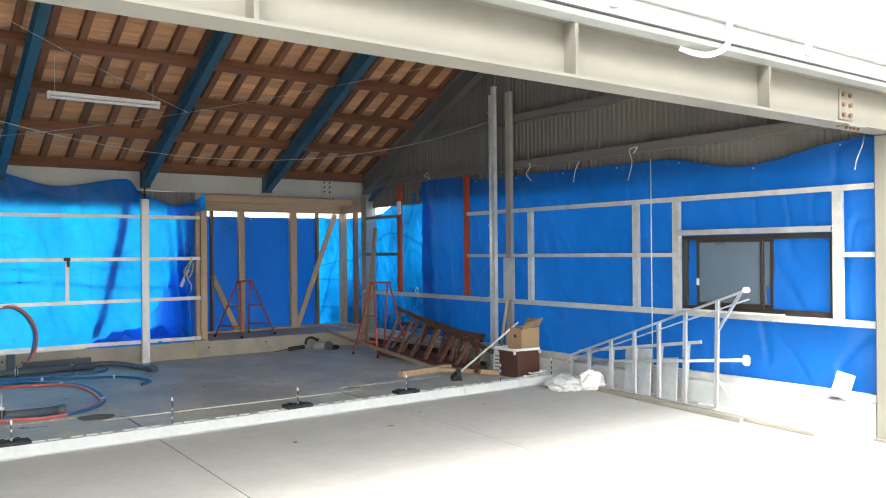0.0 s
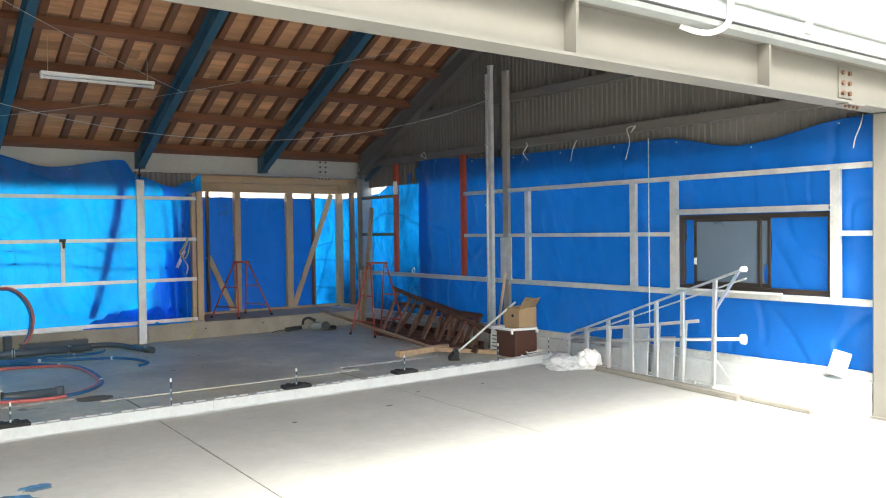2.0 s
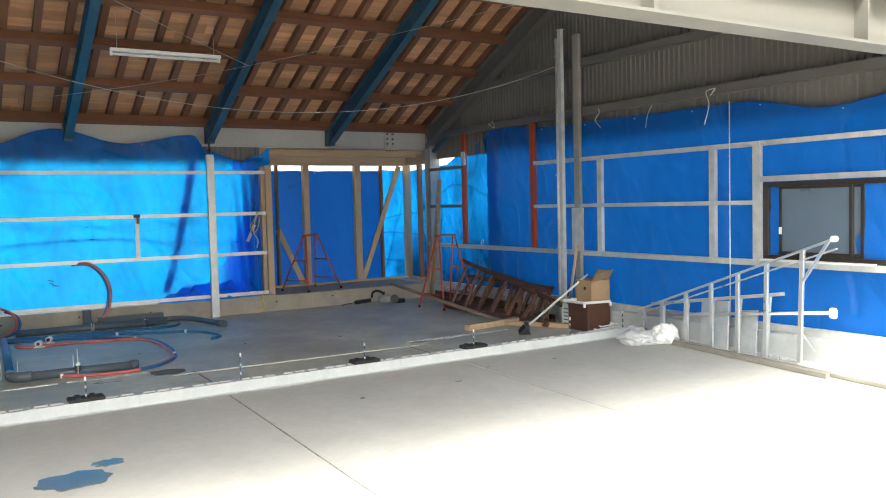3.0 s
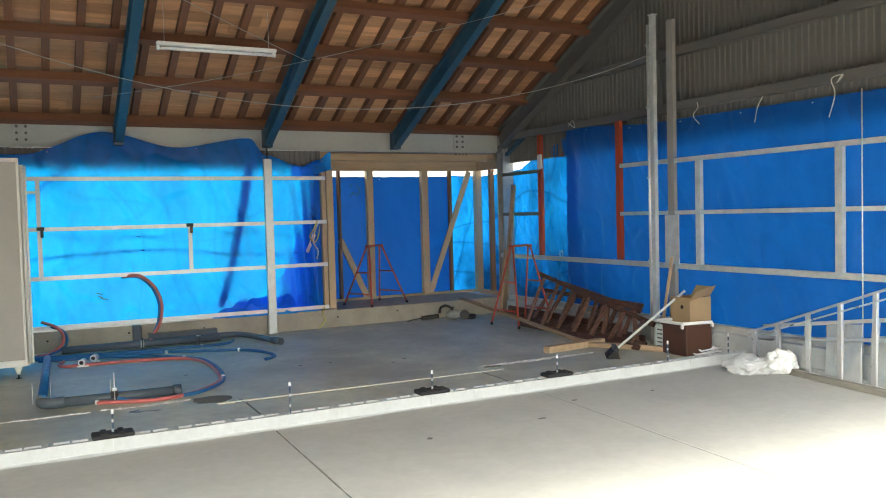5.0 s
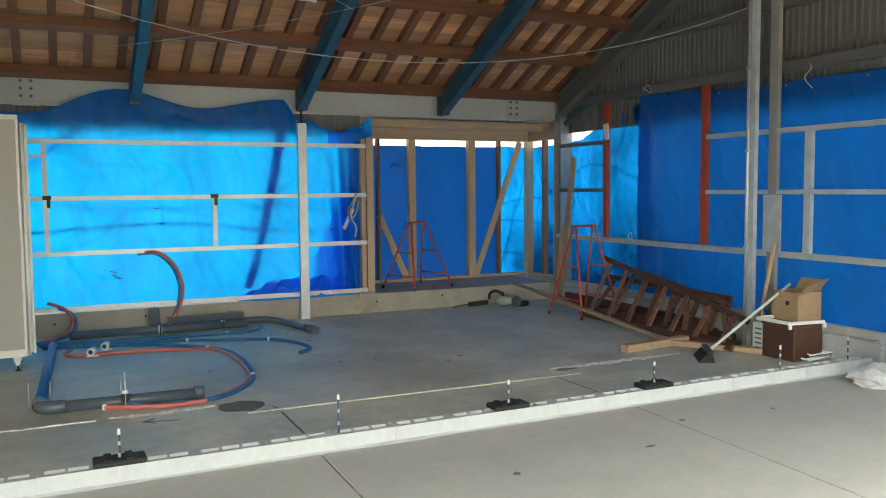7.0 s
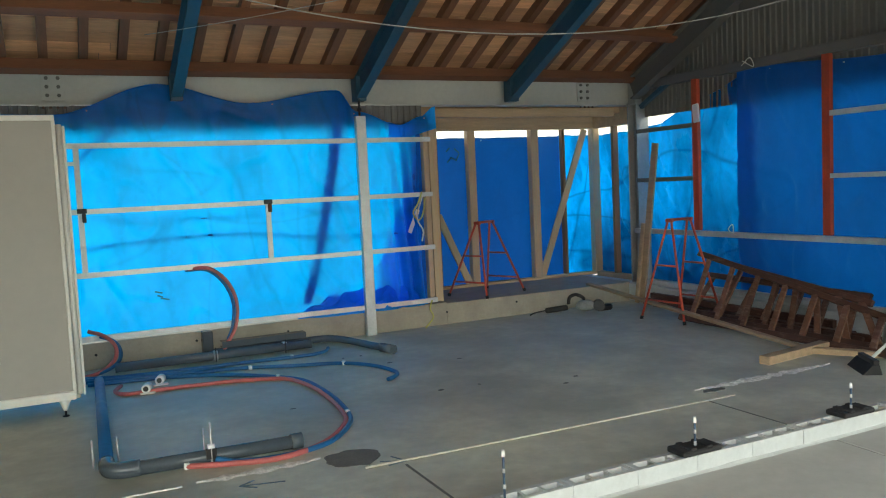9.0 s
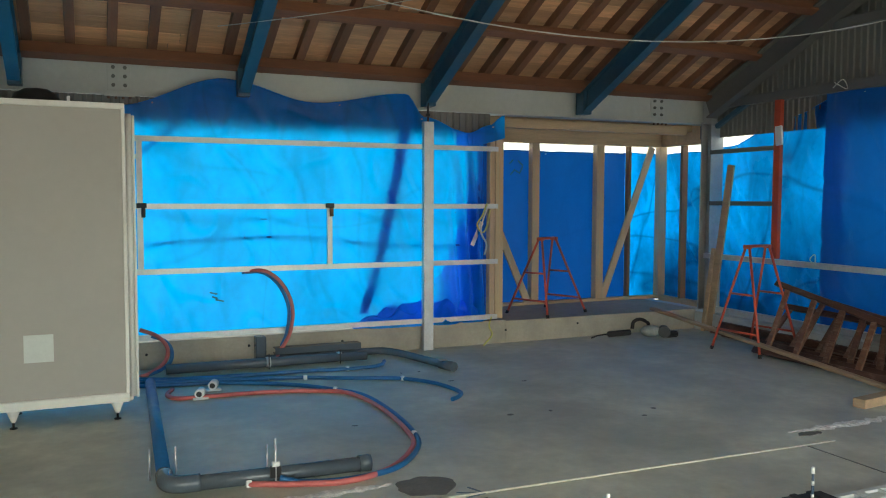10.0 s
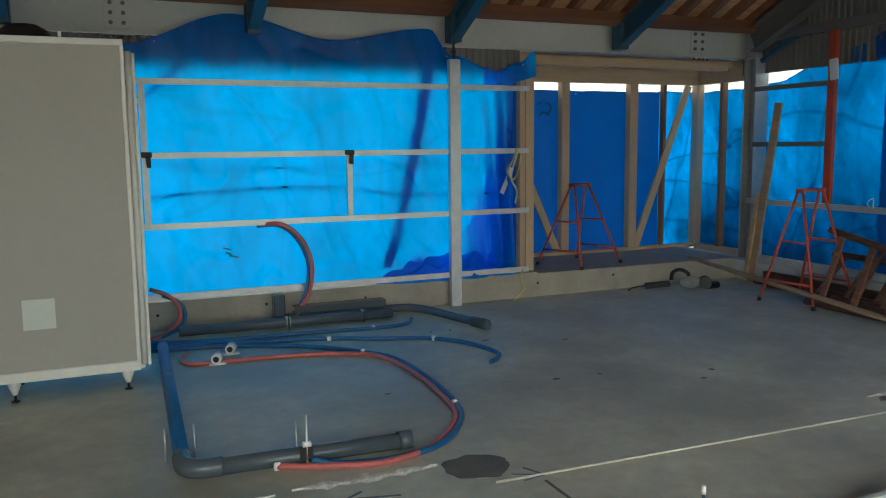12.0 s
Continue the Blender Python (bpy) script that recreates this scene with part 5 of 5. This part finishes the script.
for i, (x, y, a) in enumerate(((0.42, -4.55, 0.2), (0.50, -4.50, -0.15))):
    rk = thing("white_rack", "small white wire rack lying on the floor edge", "rack", (x, y, 0.0), "white racks")
    z = 0.02 + 0.03 * i
    for k in range(5):
        part("wire", tube(B(), [(x - 0.16, y - 0.09 + 0.045 * k, z), (x + 0.16, y - 0.11 + 0.045 * k + a * 0.1, z + 0.02)], 0.008, 6), WHITE_PLASTIC, rk)
    for e in (-0.16, 0.16):
        part("wire", tube(B(), [(x + e, y - 0.10, z + 0.01), (x + e, y + 0.10, z + 0.01)], 0.008, 6), WHITE_PLASTIC, rk)

# ---- things on the apron ----
lad = thing("aluminium_ladder", "bare aluminium orchard ladder lying on its side", "ladder", (0.35, -6.3, apron(-6.3)))
la, lb = Vector((0.34, -5.23, 0.325)), Vector((0.33, -7.60, 1.18))
lc, ld = Vector((0.42, -5.18, 0.02)), Vector((0.42, -7.50, -0.03))
part("stile", bar(B(), la, lb, 0.03, 0.022, (0, 0, 1), 0.004), ALU, lad)
part("stile_flange", bar(B(), la - Vector((0, 0, 0.05)), lb - Vector((0, 0.03, 0.085)), 0.026, 0.014, (0, 0, 1), 0.003), ALU, lad)
part("stile", bar(B(), lc, ld, 0.03, 0.035, (0, 0, 1), 0.004), ALU, lad)
for f in (0.03, 0.15, 0.29, 0.43, 0.57, 0.71, 0.87):
    part("rung", bar(B(), lc.lerp(ld, f), la.lerp(lb, f), 0.045, 0.03, (1, 0, 0), 0.004), ALU, lad)
part("strut", bar(B(), la.lerp(lb, 0.98), lc.lerp(ld, 0.87).lerp(la.lerp(lb, 0.87), 0.72), 0.03, 0.02), ALU, lad)
part("strut", bar(B(), ld, lc.lerp(ld, 0.87).lerp(la.lerp(lb, 0.87), 0.3), 0.02, 0.015), GALV, lad)
part("foot", tube(B(), [lb + Vector((-0.02, 0.0, 0.0)), lb + Vector((0.03, 0, 0.0))], 0.028, 12), WHITE_PLASTIC, lad, "white plastic ladder foot")
leg = part("prop_leg", tube(B(), [(0.48, -5.18, 0.25), (0.46, -7.48, 0.50)], 0.018, 10), ALU, lad)
part("foot", bx(B(), 0.44, 0.48, -7.55, -7.47, 0.45, 0.55, 0.018), WHITE_PLASTIC, leg, "white plastic prop foot")
lad2 = thing("aluminium_ladder", "short aluminium ladder leaning behind the long one", "ladder", (0.5, -6.0, apron(-6.0)))
ma, mb, mc, md = Vector((0.50, -5.28, 0.38)), Vector((0.50, -6.98, 0.63)), Vector((0.50, -5.23, 0.03)), Vector((0.50, -6.93, 0.0))
part("stile", bar(B(), ma, mb, 0.03, 0.035, (0, 0, 1), 0.004), GALV_DULL, lad2)
part("stile", bar(B(), mc, md, 0.03, 0.035, (0, 0, 1), 0.004), GALV_DULL, lad2)
for f in (0.1, 0.3, 0.5, 0.7, 0.9):
    part("rung", bar(B(), mc.lerp(md, f), ma.lerp(mb, f), 0.06, 0.03, (1, 0, 0), 0.004), GALV_DULL, lad2)
solid("white_board", bar(B(), (0.47, -6.17, apron(-6.15)), (0.56, -6.12, 0.48), 0.36, 0.02, (1, 0, 0), 0.003), GALV, "pale metal sheet leaning behind the ladders", "board", "")
solid("white_board", bar(B(), (0.48, -6.57, apron(-6.55)), (0.58, -6.52, 0.42), 0.22, 0.02, (1, 0, 0), 0.003), GALV, "narrow pale metal sheet leaning behind the ladders", "board", "")
solid("ground_timber", bar(B(), (0.44, -5.4, apron(-5.4) + 0.02), (0.30, -8.28, apron(-8.28) + 0.02), 0.06, 0.035, (0, 0, 1), 0.004), WOOD_GREY, "weathered grey timber lying on the apron", "timber", "")
solid("ground_timber", bar(B(), (0.36, -5.5, apron(-5.5) + 0.024), (0.24, -7.6, apron(-7.6) + 0.024), 0.06, 0.045, (0, 0, 1), 0.004), WOOD_GREY, "long weathered timber lying beside the ladder", "timber", "")
solid("ground_timber", bar(B(), (0.44, -7.2, apron(-7.2) + 0.026), (0.50, -8.4, apron(-8.4) + 0.026), 0.12, 0.05, (0, 0, 1), 0.004), WHITE_PLASTIC, "pale strip lying by the foundation", "strip", "")
solid("block", bar(B(), (0.58, -8.34, 0.25), (0.64, -8.38, 0.46), 0.15, 0.05, (1, 0, 0), 0.006), PAPER, "pale wooden block leaning on the foundation ledge", "block", "")


CLOTH = mat("white_cloth", (0.8, 0.8, 0.79), 0.85, vary=0.05, scale=6, fine=60, bump=0.3)


def bag(x, y, sx, sy, sz, seed, label, material=BAG):
    bm = B()
    bmesh.ops.create_icosphere(bm, subdivisions=4, radius=1)
    for v in bm.verts:
        n = v.co.normalized()
        k = 1 + 0.35 * noise.noise(n * 2.2 + Vector((seed, 0, 0))) + 0.22 * abs(noise.noise(n * 5 + Vector((seed, 3, 0))))
        v.co = Vector((x + n.x * sx * k, y + n.y * sy * k, apron(y) + max(0.0, sz * (0.45 + n.z * 0.6 * k))))
    solid("plastic_bag" if material == BAG else "white_rag", bm, material, label, "bag" if material == BAG else "rag", "")


bag(0.10, -5.43, 0.20, 0.17, 0.15, 1, "crumpled clear plastic bag on the concrete")
bag(0.36, -5.60, 0.15, 0.12, 0.20, 6, "crumpled white cloth beside the ladder", CLOTH)
bag(0.20, -5.56, 0.16, 0.10, 0.07, 9, "flat crumpled plastic bag beside the ladder")

# ---- up in the roof ----
tubef = thing("strip_light", "white fluorescent strip light, unlit, under the purlins", "strip light", (-4.0, -2.2, 3.33))
part("body", bx(B(), -4.655, -3.42, -2.24, -2.165, 3.35, 3.39, 0.006), WHITE_PLASTIC, tubef)
part("tube", tube(B(), [(-4.63, -2.2, 3.325), (-3.45, -2.2, 3.325)], 0.016, 12), WHITE_PLASTIC, tubef)
for x in (-4.64, -3.44):
    part("lamp_holder", bx(B(), x - 0.015, x + 0.015, -2.22, -2.18, 3.305, 3.35, 0.004), WHITE_PLASTIC, tubef)
    part("hanger", tube(B(), [(x * 0.9 - 0.4, -2.2, 3.39), (x * 0.9 - 0.4, -2.2, 3.78)], 0.003, 6), GALV, tubef)
for a, b, d, r in (((-6.6, -3.0, 3.30), (0.45, -3.76, 3.30), 0.69, 0.0042), ((-5.25, -3.6, 3.76), (-2.96, -1.85, 3.36), 0.02, 0.0035), ((-5.2, -0.9, 2.98), (-2.96, -1.85, 3.36), 0.03, 0.0035), ((-2.96, -1.85, 3.36), (0.25, -4.0, 4.12), 0.03, 0.0035)):
    solid("cable", tube(B(), sag(a, b, d), r, 6), WIRE, "pale electric cable slung under the roof", "cable", "")

# gutter outside the front beam
gut = thing("gutter", "galvanised box gutter along the front eave", "gutter", (-4, -9.040, 2.780))
part("trough", prism(B(), (WEST, -9.040, 2.865), (1.1, -9.040, 2.865), [(-0.065, -0.06), (-0.05, -0.085), (0.05, -0.085), (0.065, -0.06), (0.065, 0.075), (0.055, 0.075), (0.055, -0.055), (0.045, -0.073), (-0.045, -0.073), (-0.055, -0.055), (-0.055, 0.06), (-0.035, 0.075), (-0.065, 0.085)]), GUTTER_STEEL, gut)
part("bead", tube(B(), [(WEST, -9.112, 2.945), (1.1, -9.112, 2.945)], 0.014, 10), GUTTER_STEEL, gut)
part("bead", tube(B(), [(WEST, -9.106, 2.815), (1.1, -9.106, 2.815)], 0.009, 8), DARK_METAL, gut)
for x in (-5.06, -3.15, -1.24, 0.3):
    part("bracket", bx(B(), x - 0.015, x + 0.015, -9.11, -8.97, 2.942, 2.954), GALV_DULL, gut)
    part("bracket_arm", bar(B(), (x, -8.99, 2.946), (x, -8.80, 2.874), 0.025, 0.008), GALV_DULL, gut)
    part("bracket_clip", bx(B(), x - 0.035, x + 0.035, -9.124, -9.106, 2.86, 2.965), GALV_DULL, gut)
part("outlet_pipe", tube(B(), smooth_path([(-2.16, -9.140, 2.980), (-2.16, -9.140, 2.840), (-2.19, -9.120, 2.770), (-2.26, -9.070, 2.735), (-2.34, -9.020, 2.745), (-2.40, -8.960, 2.780)], 6), 0.018, 12), WHITE_PLASTIC, gut, "white bent plastic outlet pipe")

# unseen low wall, added outside the corner to darken the tarp's lower part
solid("boundary_wall", bx(B(), 1.34, 1.46, -2.6, 1.6, GROUND - 0.05, 1.0), RENDER_WALL, "plain low wall, unseen, added to shade the corner tarp", "wall")

# neighbour's wall, eave and hedge beside the shed
nw = thing("neighbour_house", "white rendered house wall with dark eave boards", "house", (4.5, -8, GROUND))
part("wall", bx(B(), 5.2, 5.5, -12.0, 8.0, GROUND - 0.03, 4.2), RENDER_WALL, nw)
part("eave", bar(B(), (4.3, -10.0, 3.05), (4.3, 7, 3.05), 0.12, 0.16), STEEL_GREY, nw)
part("canopy_beam", bar(B(), (4.3, -7.30, 2.35), (4.3, -9.4, 2.75), 0.06, 0.10), STEEL_GREY, nw)


def hedge():
    rng = random.Random(3)
    h = thing("hedge", "clipped small-leaved green hedge beside the drive", "hedge", (2.3, -7.8, GROUND))
    bm = B()
    for i in range(9000):
        x, y, z = rng.uniform(2.0, 2.9), rng.uniform(-9.1, -5.5), GROUND + 1.75 * rng.random() ** 0.8
        edge = min(x - 2.0, 2.9 - x, y + 9.1, GROUND + 1.8 - z)
        if edge > 0.22 and rng.random() < 0.7:
            continue
        if noise.noise((x * 2, y * 2, z * 2)) < -0.25:
            continue
        c = Vector((x, y, z))
        e = Euler((rng.uniform(0, 6), rng.uniform(0, 6), rng.uniform(0, 6))).to_matrix()
        s = rng.uniform(0.018, 0.034)
        vs = [bm.verts.new(c + e @ Vector(p) * s) for p in ((-1, 0, 0), (0, -0.5, 0.15), (1, 0, 0), (0, 0.5, 0.15))]
        bm.faces.new(vs)
    part("foliage", bm, LEAF, h)
    for k in range(8):
        y = -8.9 + 0.45 * k
        part("stem", tube(B(), [(2.45, y, GROUND - 0.05), (2.5 + 0.1 * rng.random(), y + 0.1, GROUND + 1.3)], [0.025, 0.01], 6), TWIG, h)


hedge()

# ---- kerb of hollow blocks ----
kerb = thing("kerb", "row of pale hollow concrete blocks along the inner floor's edge", "kerb", (-4, KERB_Y + 0.06, 0), kind="structure")
BLOCK_MESHES = [mesh_of(hollow_block(fill), "block", CONC_KERB) for fill in ((0.2, 0.0, 0.6), (0.9, 0.3, 0.1), (0.0, 0.7, 0.95), (0.4, 0.4, 0.0))]
rngk = random.Random(8)
for i in range(25):
    ob = new("block", BLOCK_MESHES[rngk.randrange(4)])
    ob.parent = kerb
    ob.matrix_parent_inverse = Matrix.Translation(-Vector(kerb.location))
    ob.matrix_basis = pose(0.36 - 0.4 * i, KERB_Y + 0.06 + rngk.uniform(-0.002, 0.002), -0.03 + rngk.uniform(-0.002, 0.001), 0, 0, rngk.choice((0, 180)) + rngk.uniform(-0.3, 0.3))
for y in (KERB_Y + 0.004, KERB_Y + 0.102):
    part("mortar", bx(B(), WEST, 0.55, y, y + 0.014, -0.03, KERB_TOP - 0.004), CONC_KERB, kerb, "pale mortar in the joints")
part("mortar", mortar_smear(), CONC_KERB, kerb, "pale mortar squeezed out at the blocks' foot")
